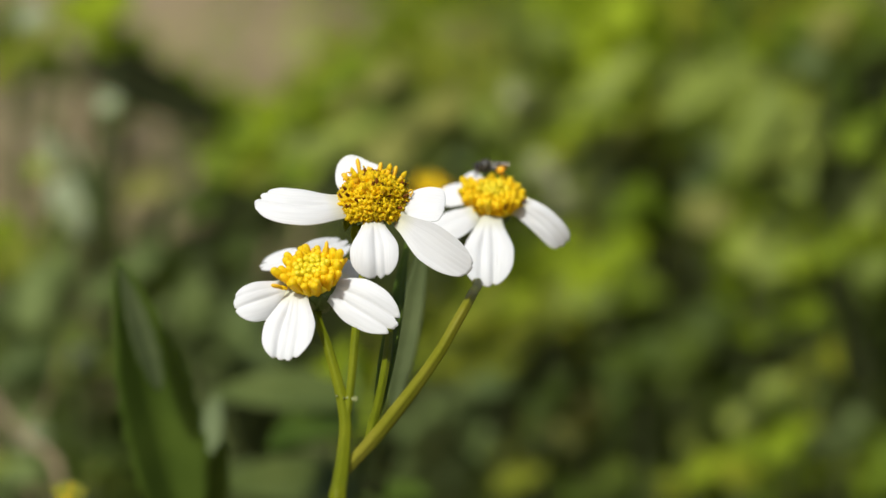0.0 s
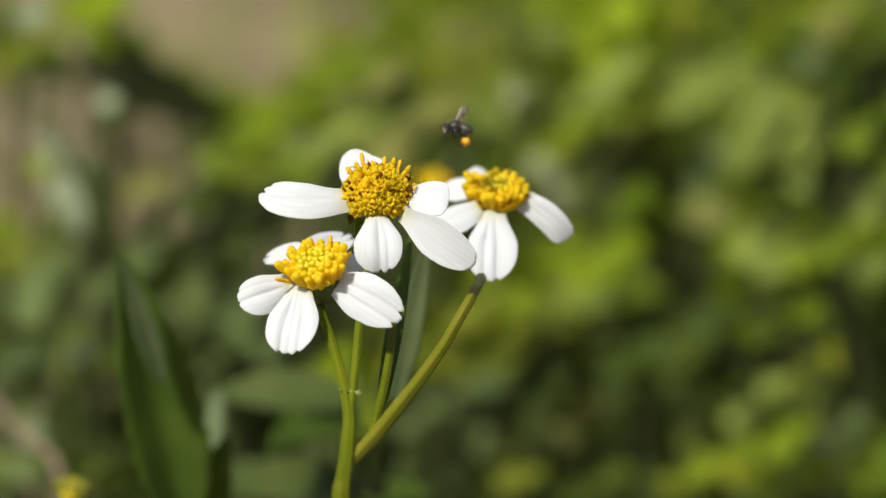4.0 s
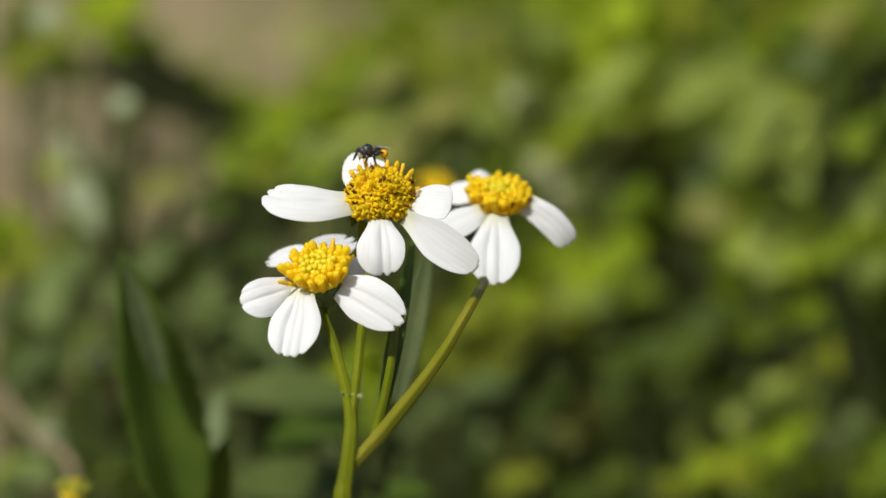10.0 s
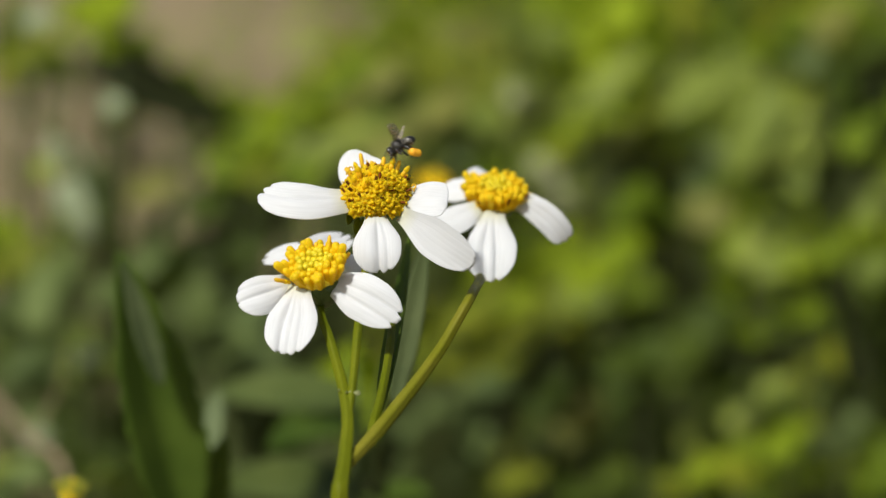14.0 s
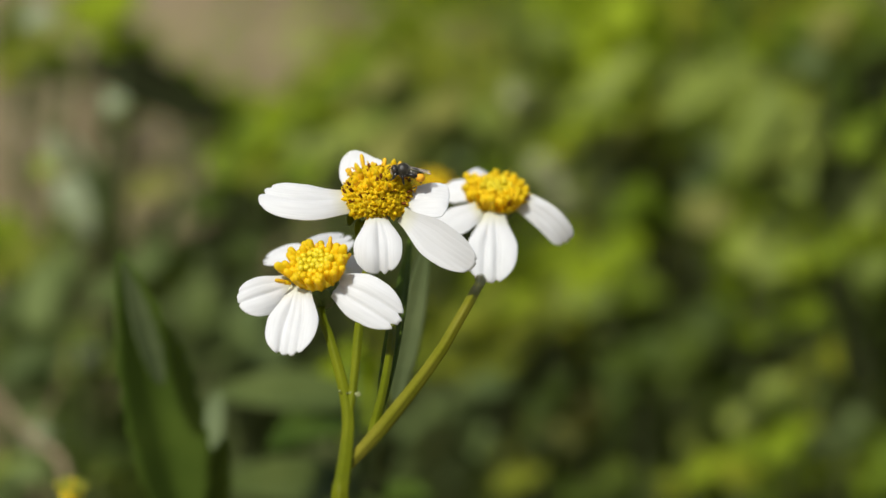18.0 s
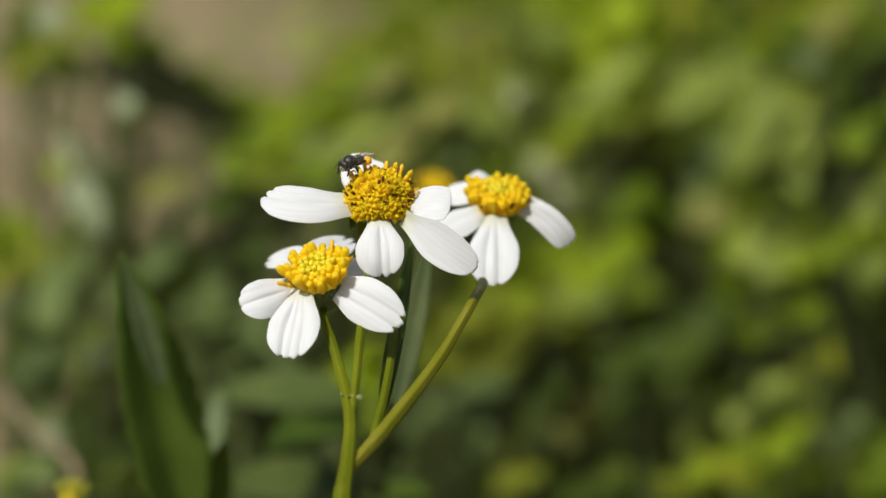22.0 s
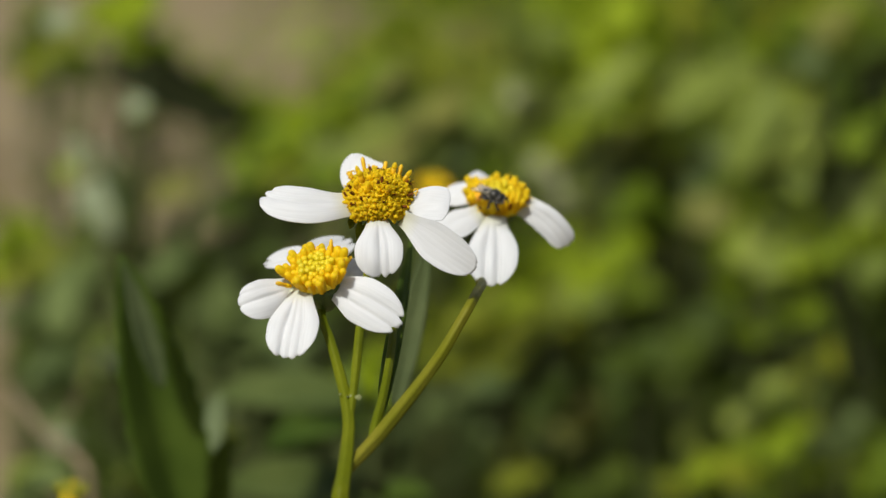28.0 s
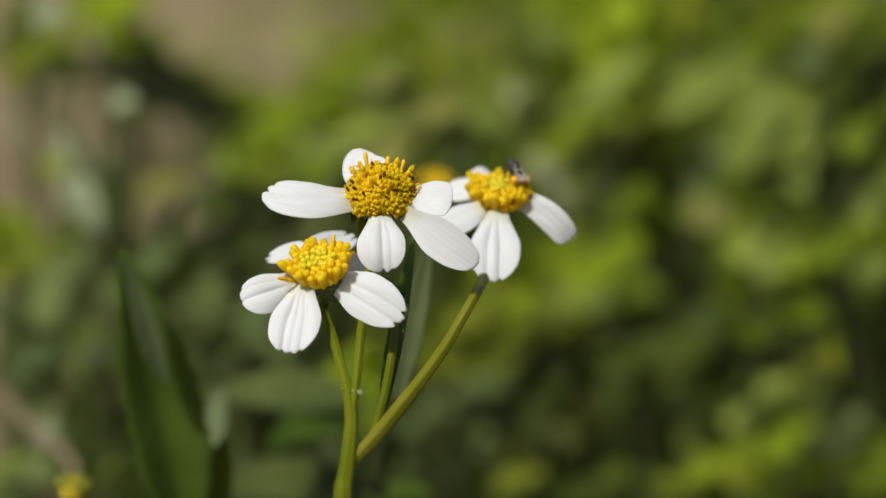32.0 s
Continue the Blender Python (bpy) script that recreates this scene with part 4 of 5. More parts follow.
bed("pale", (
    (-0.02, 0.493, 0.332, 0.004), (-0.012, 0.543, 0.326, 0.005), (0.001, 0.543, 0.325, 0.005),
), 68, 18, 7, False, False)

bed("lime", (
    (0.095, 0.467, 0.228, 0.004), (0.129, 0.468, 0.231, 0.003),
), 69, 20, 9, False, False)

bed("dark", (
    (-0.061, 0.388, 0.323, 0.006), (-0.077, 0.435, 0.305, 0.006), (-0.049, 0.382, 0.297, 0.005), (-0.042, 0.379, 0.285, 0.005),
), 71, 18, 14, True, False)

bed("green", (
    (0.103, 0.459, 0.234, 0.004), (0.118, 0.469, 0.234, 0.004),
), 72, 20, 9, False, False)

bed("pale", (
    (-0.104, 0.278, 0.294, 0.002), (-0.078, 0.278, 0.294, 0.002),
), 73, 13, 7, True, False)

bed("lime", (
    (0.057, 0.593, 0.316, 0.004), (0.067, 0.613, 0.317, 0.004),
), 74, 18, 9, False, False)

bed("lime", (
    (-0.035, 0.496, 0.343, 0.004),
), 76, 15, 9, True, False)

bed("pale", (
    (0.003, 0.473, 0.334, 0.003), (-0.005, 0.493, 0.332, 0.003),
), 75, 15, 7, False, False)

bed("grey", (
    (-0.065, 0.48, 0.278, 0.009), (-0.142, 0.53, 0.272, 0.01), (-0.065, 0.429, 0.279, 0.008), (-0.107, 0.429, 0.279, 0.007),
), 3, 18, 11, True, False)

bed("lime", (
    (-0.02, 0.187, 0.345, 0.003), (-0.017, 0.207, 0.342, 0.003), (-0.022, 0.186, 0.341, 0.002),
), 38, 10, 9, True, False)

bed("grey", (
    (-0.063, 0.403, 0.3, 0.006), (-0.067, 0.401, 0.29, 0.004),
), 39, 16, 10, True, False)

bed("grey", (
    (-0.056, 0.305, 0.322, 0.005), (-0.051, 0.323, 0.312, 0.005),
), 44, 16, 11, True, False)

bed("grey", (
    (-0.129, 0.432, 0.292, 0.006),
), 57, 18, 11, True, False)


def sprig(tone, u0, v0, u1, v1, wide, w, count, seed, swaying=False):
    """A weed whose upper leaves lie along one line, in millimetres of the leaning plan; w: how near."""
    rnd = random.Random(seed)
    m, label = TONES[tone]
    a, b = at(u0, v0, w), at(u1, v1, w)
    ob = rooted("weed", a + Vector((rnd.uniform(-0.01, 0.01), rnd.uniform(0, 0.03), 0)), label, "weed", "weeds of the plot")
    base = Vector(ob.location)
    trunk = Shape()
    trunk.tube([p - base for p in spline([base - DOWN * 0.02, base.lerp(a, 0.6) + Vector((rnd.uniform(-0.006, 0.006), 0, 0)), a.lerp(b, 0.3)], 9)], lerp_list([0.0008, 0.0004], 9), 6)
    part("stem", trunk.mesh("stem", TWIG), ob)
    span = b - a
    across = span.cross(NEAR).normalized()
    # black leaves stand in for shaded gaps, so they face away from the sun
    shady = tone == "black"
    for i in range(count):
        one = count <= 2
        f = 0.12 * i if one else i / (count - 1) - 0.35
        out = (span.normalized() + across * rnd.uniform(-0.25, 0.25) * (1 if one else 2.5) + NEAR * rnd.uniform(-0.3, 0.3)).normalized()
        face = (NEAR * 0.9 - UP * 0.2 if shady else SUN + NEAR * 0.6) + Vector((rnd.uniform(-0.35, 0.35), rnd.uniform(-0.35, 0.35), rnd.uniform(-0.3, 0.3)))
        face = (face - out * face.dot(out)).normalized()
        L = max(span.length, wide * MM * 1.2) * (rnd.uniform(0.95, 1.1) if one else rnd.uniform(0.6, 0.8))
        W = wide * MM * (rnd.uniform(0.9, 1.1) if one else rnd.uniform(0.6, 0.85)) / 0.6
        e = a + span * f + across * wide * MM * rnd.uniform(-0.22, 0.22) + NEAR * rnd.uniform(-0.012, 0.012)
        q = Matrix((out, face.cross(out), face)).transposed().to_4x4()
        part("leaf", leaf_mesh(m, False, rnd.randrange(3)), ob, "", Matrix.Translation(e - base) @ q @ Matrix.Diagonal((L, W, L, 1)))
        j = a.lerp(b, 0.15)
        if (e - j).length > 0.006:
            part("twig", TWIG_MESH, ob, "", Matrix.Translation(j - base) @ turn_to(e - j) @ Matrix.Diagonal((1, 1, (e - j).length, 1)))
    if swaying:
        SWAYING.append(ob)


for k, row in enumerate((
    (-82.8, 54.3, -83.6, 65.5, 11.9, -360, 4), (-115.6, -4.2, -111.3, 5.9, 8.6, -340, 3), (-45.3, 26.1, -32.0, 37.9, 10.2, -400, 3),
    (-21.9, -45.5, -18.7, -38.4, 5.2, -280, 2), (-26.5, -36.4, -17.4, -27.3, 5.9, -280, 3), (-97.7, 63.3, -86.3, 71.4, 9.7, -420, 4),
    (-47.4, 27.7, -34.5, 40.6, 11.3, -420, 3), (-41.5, 33.0, -30.0, 46.1, 11.5, -430, 3),
)):
    sprig("lime", *row, 1020 + k, True)

# leaves whose pale colour paints a sheen of sky
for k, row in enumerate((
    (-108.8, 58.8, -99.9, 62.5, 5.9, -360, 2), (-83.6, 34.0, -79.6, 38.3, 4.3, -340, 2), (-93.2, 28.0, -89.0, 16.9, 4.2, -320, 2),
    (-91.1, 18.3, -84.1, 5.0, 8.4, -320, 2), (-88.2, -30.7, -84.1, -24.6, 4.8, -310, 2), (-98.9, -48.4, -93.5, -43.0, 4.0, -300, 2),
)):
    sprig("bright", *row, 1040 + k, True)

for k, row in enumerate((
    (-115.2, 46.0, -109.1, 55.2, 9.2, -380, 3), (-112.7, -8.5, -107.0, 0.1, 11.5, -340, 3), (-51.7, 16.7, -38.1, 24.3, 7.5, -370, 2),
    (-38.8, 48.4, -25.5, 58.4, 11.7, -440, 3),
)):
    sprig("olive", *row, 1060 + k, True)

for k, row in enumerate((
    (-91.1, 21.4, -84.0, 3.0, 8.5, -330, 2), (-93.7, -21.8, -88.2, -1.2, 7.5, -310, 2), (-98.9, -47.1, -94.9, -40.4, 8.1, -300, 2),
    (-86.1, -12.1, -70.8, 3.2, 10.7, -380, 3), (-70.8, -15.1, -60.1, -4.4, 10.7, -380, 3), (-46.5, -53.3, -30.1, -45.4, 6.1, -240, 2),
    (-61.3, -29.5, -47.9, -17.7, 10.4, -360, 3), (-46.5, -31.0, -34.6, -22.1, 8.9, -360, 2), (-106.1, -35.5, -96.5, -27.3, 6.9, -310, 2),
    (-101.7, -57.6, -91.4, -48.6, 7.7, -270, 3),
)):
    sprig("grey", *row, 1080 + k, True)

for k, row in enumerate((
    (-101.2, 17.4, -96.9, 23.2, 5.8, -340, 2), (-32.8, 24.8, -17.4, 37.1, 13.9, -385, 4),
)):
    sprig("pale", *row, 1100 + k, True)

for k, row in enumerate((
    (-83.0, 12.4, -70.8, 18.5, 7.6, -380, 2),
)):
    sprig("tan", *row, 1120 + k, True)

for k, row in enumerate((
    (-35.1, 37.9, -22.5, 53.7, 7.9, -400, 3), (-58.6, 21.6, -52.5, 30.7, 12.2, -380, 3), (-39.5, 14.7, -31.0, 20.8, 9.2, -380, 2),
)):
    sprig("green", *row, 1140 + k, True)

for k, row in enumerate((
    (-23.3, 36.6, -8.7, 45.5, 13.0, -420, 3), (19.8, 68.5, 30.1, 61.7, 13.7, -460, 3), (4.4, 34.4, 16.4, 41.2, 12.0, -460, 3),
    (41.5, 39.0, 55.2, 56.8, 10.5, -420, 2), (61.6, 36.1, 89.6, 52.1, 13.6, -410, 2), (82.0, 17.5, 96.2, 42.7, 13.4, -400, 2),
    (84.0, -0.6, 93.6, 6.5, 12.0, -410, 3), (113.4, 11.8, 120.4, 21.9, 9.3, -390, 3), (86.6, -6.0, 95.7, 0.2, 11.5, -380, 3),
    (112.6, -9.0, 118.7, -2.9, 9.2, -380, 2), (81.2, -47.3, 88.9, -38.1, 10.7, -380, 3), (66.1, -49.5, 74.6, -41.0, 8.5, -390, 3),
)):
    sprig("pale", *row, 1160 + k, False)

for k, row in enumerate((
    (41.5, 18.7, 51.6, 27.2, 11.8, -450, 3), (-15.6, 28.5, -2.3, 35.1, 10.0, -440, 3), (95.6, 12.6, 101.8, 20.3, 7.8, -390, 2),
    (-2.2, 29.4, 10.2, 38.7, 10.8, -385, 3), (26.9, -22.8, 40.7, -12.1, 10.7, -380, 3),
)):
    sprig("pale", *row, 1180 + k, False)

for k, row in enumerate((
    (-13.6, 50.4, -2.3, 60.1, 11.3, -420, 3), (40.9, 28.5, 67.6, 38.4, 13.3, -440, 4), (67.7, 65.1, 74.5, 72.8, 12.0, -460, 3),
    (27.3, -26.2, 38.5, -13.4, 9.6, -410, 3), (97.3, -35.0, 106.5, -27.4, 9.2, -380, 3), (10.5, -36.6, 16.9, -28.6, 8.0, -410, 2),
    (61.8, -63.7, 76.6, -56.3, 11.9, -360, 3), (91.3, -52.6, 98.9, -46.6, 7.5, -370, 3), (46.6, 6.9, 55.0, 15.4, 10.1, -450, 3),
    (1.0, -21.2, 14.1, -9.7, 11.5, -430, 3), (-12.8, -35.0, -0.6, -22.8, 9.2, -380, 3), (13.0, -66.2, 26.5, -60.9, 7.5, -370, 2),
)):
    sprig("olive", *row, 1200 + k, False)

for k, row in enumerate((
    (12.5, -36.0, 28.9, -21.2, 13.1, -430, 4), (-23.6, 39.6, -10.5, 49.4, 11.5, -430, 3), (-3.9, 36.3, 9.2, 47.8, 13.1, -430, 3),
    (28.9, -29.4, 42.0, -17.9, 9.9, -430, 3), (-0.6, -25.5, 14.5, -15.7, 12.1, -370, 3), (16.0, -27.0, 31.0, -14.9, 12.1, -370, 4),
)):
    sprig("olive", *row, 1220 + k, False)

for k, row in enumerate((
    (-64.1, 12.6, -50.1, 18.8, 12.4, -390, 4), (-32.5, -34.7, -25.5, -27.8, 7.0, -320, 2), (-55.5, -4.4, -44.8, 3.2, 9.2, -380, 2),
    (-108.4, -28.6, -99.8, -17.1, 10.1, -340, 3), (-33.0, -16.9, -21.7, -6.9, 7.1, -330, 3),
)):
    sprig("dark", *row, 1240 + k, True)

# near-black leaves painted in as shade behind the near heads
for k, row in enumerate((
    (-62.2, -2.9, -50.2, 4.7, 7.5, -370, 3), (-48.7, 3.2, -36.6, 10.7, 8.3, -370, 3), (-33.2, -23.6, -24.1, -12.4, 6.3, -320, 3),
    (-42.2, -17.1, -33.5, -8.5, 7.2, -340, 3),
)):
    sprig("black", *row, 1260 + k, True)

for k, row in enumerate((
    (2.7, 65.1, 13.0, 70.3, 13.7, -460, 3), (50.9, 27.6, 56.8, 31.8, 10.0, -440, 2), (110.7, 62.6, 117.4, 69.3, 11.8, -450, 3),
    (69.9, 6.7, 78.2, 13.3, 11.5, -430, 2), (61.7, -5.7, 68.5, 0.2, 10.1, -450, 3), (36.1, -54.1, 42.5, -43.0, 12.0, -410, 3),
    (19.8, -62.8, 26.1, -51.8, 11.8, -400, 3), (-30.2, 36.3, -15.4, 47.8, 13.1, -430, 3), (-13.8, 29.7, 2.6, 42.9, 13.1, -430, 3),
    (-27.3, 43.4, -10.7, 55.1, 11.7, -440, 3), (-14.5, 26.3, 0.9, 38.7, 13.9, -385, 4),
)):
    sprig("tan", *row, 1280 + k, False)

for k, row in enumerate((
    (42.1, 63.4, 62.6, 72.8, 18.8, -460, 4), (37.1, 31.4, 45.3, 38.7, 8.2, -430, 3), (111.2, -1.4, 123.4, 5.7, 12.6, -400, 3),
    (16.4, -23.3, 33.4, -2.3, 12.1, -420, 3), (39.8, -9.6, 52.8, 0.2, 14.6, -420, 4), (95.7, -6.0, 103.4, -1.4, 9.2, -380, 3),
    (70.7, -62.2, 91.4, -53.3, 10.4, -360, 3), (-19.1, -44.7, -15.3, -34.5, 5.1, -270, 2), (19.0, -21.2, 33.8, -8.0, 11.5, -430, 3),
)):
    sprig("lime", *row, 1300 + k, False)

for k, row in enumerate((
    (91.3, 57.6, 99.5, 65.8, 11.5, -430, 3), (109.5, 27.7, 115.6, 33.8, 9.2, -380, 3), (55.9, 6.8, 65.9, 16.8, 15.0, -440, 3),
    (86.3, -21.6, 98.7, -16.1, 10.9, -390, 3), (110.5, -62.7, 114.6, -52.5, 8.8, -350, 3), (-6.9, -31.3, 5.7, -20.3, 9.4, -400, 3),
)):
    sprig("green", *row, 1320 + k, False)

# dark leaf colour in place of shade at these spots
for k, row in enumerate((
    (82.8, 59.3, 86.8, 67.4, 8.9, -420, 3), (62.1, -30.4, 74.3, -18.2, 13.8, -380, 4), (25.8, -51.1, 30.3, -37.5, 7.5, -370, 3),
    (44.6, -39.0, 50.6, -25.5, 12.1, -370, 4), (34.5, -62.7, 44.7, -55.4, 10.2, -350, 3), (51.4, -65.2, 63.2, -60.7, 8.9, -360, 3),
)):
    sprig("dark", *row, 1340 + k, False)

for k, row in enumerate((
    (103.6, 47.8, 108.5, 57.6, 9.9, -430, 2), (71.9, 22.1, 80.3, 30.5, 13.5, -450, 3), (3.2, -53.4, 8.6, -32.0, 6.9, -380, 2),
    (101.8, -53.3, 110.7, -44.4, 10.4, -360, 3), (-0.7, 24.8, 10.8, 30.5, 8.2, -430, 2), (-14.0, -54.8, -2.1, -41.4, 8.9, -360, 3),
    (2.4, -63.1, 11.5, -51.1, 8.3, -370, 3), (-0.6, -42.0, 11.5, -33.0, 9.0, -370, 3),
)):
    sprig("grey", *row, 1360 + k, False)

# gaps in the thicket, their shade given by near-black leaves
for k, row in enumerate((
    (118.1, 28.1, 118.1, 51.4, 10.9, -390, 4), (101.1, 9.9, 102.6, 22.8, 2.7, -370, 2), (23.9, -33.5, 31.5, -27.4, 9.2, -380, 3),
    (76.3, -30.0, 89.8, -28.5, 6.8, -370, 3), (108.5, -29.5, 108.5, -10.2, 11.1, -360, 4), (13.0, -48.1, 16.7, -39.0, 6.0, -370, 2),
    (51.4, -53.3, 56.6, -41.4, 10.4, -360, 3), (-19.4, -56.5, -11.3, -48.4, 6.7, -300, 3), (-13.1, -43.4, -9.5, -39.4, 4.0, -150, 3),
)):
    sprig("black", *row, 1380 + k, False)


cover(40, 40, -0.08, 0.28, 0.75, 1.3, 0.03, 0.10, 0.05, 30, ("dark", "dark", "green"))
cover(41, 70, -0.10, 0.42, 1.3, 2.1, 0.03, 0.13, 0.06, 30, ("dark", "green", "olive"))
cover(42, 60, -0.02, 0.62, 1.9, 3.4, 0.05, 0.17, 0.10, 42, ("green", "olive", "lime", "pale"))
cover(43, 12, -0.30, -0.10, 0.7, 1.3, 0.03, 0.11, 0.05, 26, ("dark", "olive", "green"), True)
cover(44, 9, -0.60, 0.02, 1.7, 3.2, 0.03, 0.12, 0.06, 30, ("olive", "green", "pale"), True, 9)
cover(45, 50, -0.10, 0.40, 1.6, 2.7, 0.09, 0.22, 0.08, 34, ("olive", "pale", "green", "lime"))
cover(46, 45, -0.06, 0.42, 1.2, 1.8, 0.09, 0.22, 0.06, 30, ("olive", "green", "lime", "pale"))


def plot_around(seed, count):
    """The same low weeds over the rest of the plot, beside and behind the viewer."""
    rnd = random.Random(seed)
    tones = ("green", "olive", "dark", "lime", "pale", "green")
    s = Shape()
    small = [leaf_shape(1, w, 0.25, d, 0, 4, 2, 0.012) for w, d in ((0.6, 0.2), (0.45, 0.1), (0.75, 0.3))]
    done = 0
    while done < count:
        near_side = done % 2
        x, y = (rnd.uniform(-1.4, 1.5), rnd.uniform(0.2, 4.8)) if near_side else (rnd.uniform(-2.8, 2.8), rnd.uniform(-2.4, 4.8))
        if abs(x) < 0.16 + max(0, y + 0.3) * 0.21 and y > -0.75 or noise.noise((x * 0.9, y * 0.9, 4)) < (-0.12 if x < 0 else -0.4):
            continue
        done += 1
        slot, h, r = 1 + rnd.randrange(5), rnd.uniform(0.04, 0.16), rnd.uniform(0.05, 0.11)
        s.tube([(x, y, -0.02), (x + 0.005, y, h * 0.5), (x, y, h)], [0.0011, 0.0009, 0.0006], 4)
        for i in range(11):
            d = Vector((rnd.gauss(0, 1), rnd.gauss(0, 1), rnd.gauss(0, 0.6))).normalized() * (rnd.random() ** 0.5)
            p = Vector((x, y, h)) + d * r
            p.z = max(p.z, 0.012)
            out, face = leaf_turn(rnd, d)
            L = rnd.uniform(0.025, 0.05)
            m = Matrix.Translation(p - out * L * 0.5) @ Matrix((out, face.cross(out), face)).transposed().to_4x4() @ Matrix.Scale(L, 4)
            form = small[rnd.randrange(3)]
            s.add([m @ Vector(v) for v in form.verts], form.faces, slot)
    tagged(new("undergrowth", s.mesh("undergrowth", TWIG, *[TONES[k][0] for k in tones[:5]])), "low green weeds scattered over dry soil", "undergrowth", kind="stuff")


plot_around(70, 1500)

# ---- pale bristle balls added between the weeds as blurred glints ----
def glint_ball(point, radius, seed):
    """A made-up ball of short pale bristles on a thin stalk, which blurs into a glint disc."""
    rnd = random.Random(seed)
    ob = rooted("glint_ball", point, "small pale bristle ball added to make a blurred glint", "seed head", "dried seed heads")
    c = point - ob.location
    stalk(ob, [point, point.lerp(Vector(ob.location), 0.5) + Vector((0.004, 0, 0)), Vector(ob.location) - DOWN * 0.01], (0.5, 0.6, 0.9), TWIG, name="stalk", n=12)
    core = Shape()
    core.ball(c, (radius * 0.8,) * 3, sides=14, rings=10, rough=0.2)
    part("core", core.mesh("core", GLINT_TONE), ob)
    for k in range(60):
        d = Vector((rnd.gauss(0, 1), rnd.gauss(0, 1), rnd.gauss(0.2, 1))).normalized()
        part("bristle", BRISTLE, ob, "", Matrix.Translation(c) @ turn_to(d) @ Matrix.Diagonal((1, 1, radius * rnd.uniform(0.85, 1.1), 1)))


bristle = Shape()
bristle.tube([(0, 0, 0.2), (0, 0, 0.7), (0, 0, 1)], [0.00025, 0.00045, 0.0002], 5)
BRISTLE = bristle.mesh("bristle", GLINT_TONE)
for k, (point, radius) in enumerate(((at(22.5, 45.9, -470), 0.0046), (at(31.5, 23.4, -470), 0.0068), (at(37.3, 15.6, -460), 0.0055))):
    glint_ball(point, radius, 300 + k)

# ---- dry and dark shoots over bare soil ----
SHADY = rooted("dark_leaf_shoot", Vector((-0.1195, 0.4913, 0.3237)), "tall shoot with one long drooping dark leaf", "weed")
blade(SHADY, Vector((-0.1115, 0.4996, 0.3585)), Vector((-0.0600, 0.4755, 0.3385)), (0.25, -0.10, 0.95), 1.0, 16.0, DEEP_AND_GAP, "long drooping dark leaf", fold=0.2, droop=0.03)
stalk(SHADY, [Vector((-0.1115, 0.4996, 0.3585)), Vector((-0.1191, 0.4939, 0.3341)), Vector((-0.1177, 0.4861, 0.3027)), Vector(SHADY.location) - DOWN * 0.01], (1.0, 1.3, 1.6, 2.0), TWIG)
for pts, r, mat_, txt in (([Vector((-0.1181, 0.549, 0.3483)), Vector((-0.1174, 0.5434, 0.3261)), Vector((-0.1185, 0.5383, 0.3057))], 1.5, DEAD, "thin dark upright dead stem"),
                          ([Vector((-0.1486, 0.5925, 0.3163)), Vector((-0.1334, 0.5681, 0.301)), Vector((-0.1197, 0.5448, 0.2903))], 2.2, DRY, "pale dry stalk leaning over bare soil"),
                          ([Vector((-0.0982, 0.2351, 0.3296)), Vector((-0.0847, 0.204, 0.3289)), Vector((-0.0735, 0.1827, 0.3259))], 0.8, DRY, "thin tan dry stalk")):
    ob = rooted("dry_stalk", pts[-1], txt, "dry stalk")
    stalk(ob, pts + [pts[-1].lerp(Vector(ob.location), 0.5), Vector(ob.location) - DOWN * 0.01], (r, r, r, r, r * 1.1), mat_, name="stalk")
    stalk(ob, [pts[1], pts[1] + Vector((0.006, 0, 0.008)), pts[1] + Vector((0.009, -0.003, 0.020))], (r * 0.5, r * 0.4, r * 0.2), mat_, name="side_twig", n=8)
    SWAYING.append(ob)
SWAYING.append(SHADY)


# ---- the bee ----
BM = 0.00086  # the bee is drawn 4.6 units long, about 4 mm


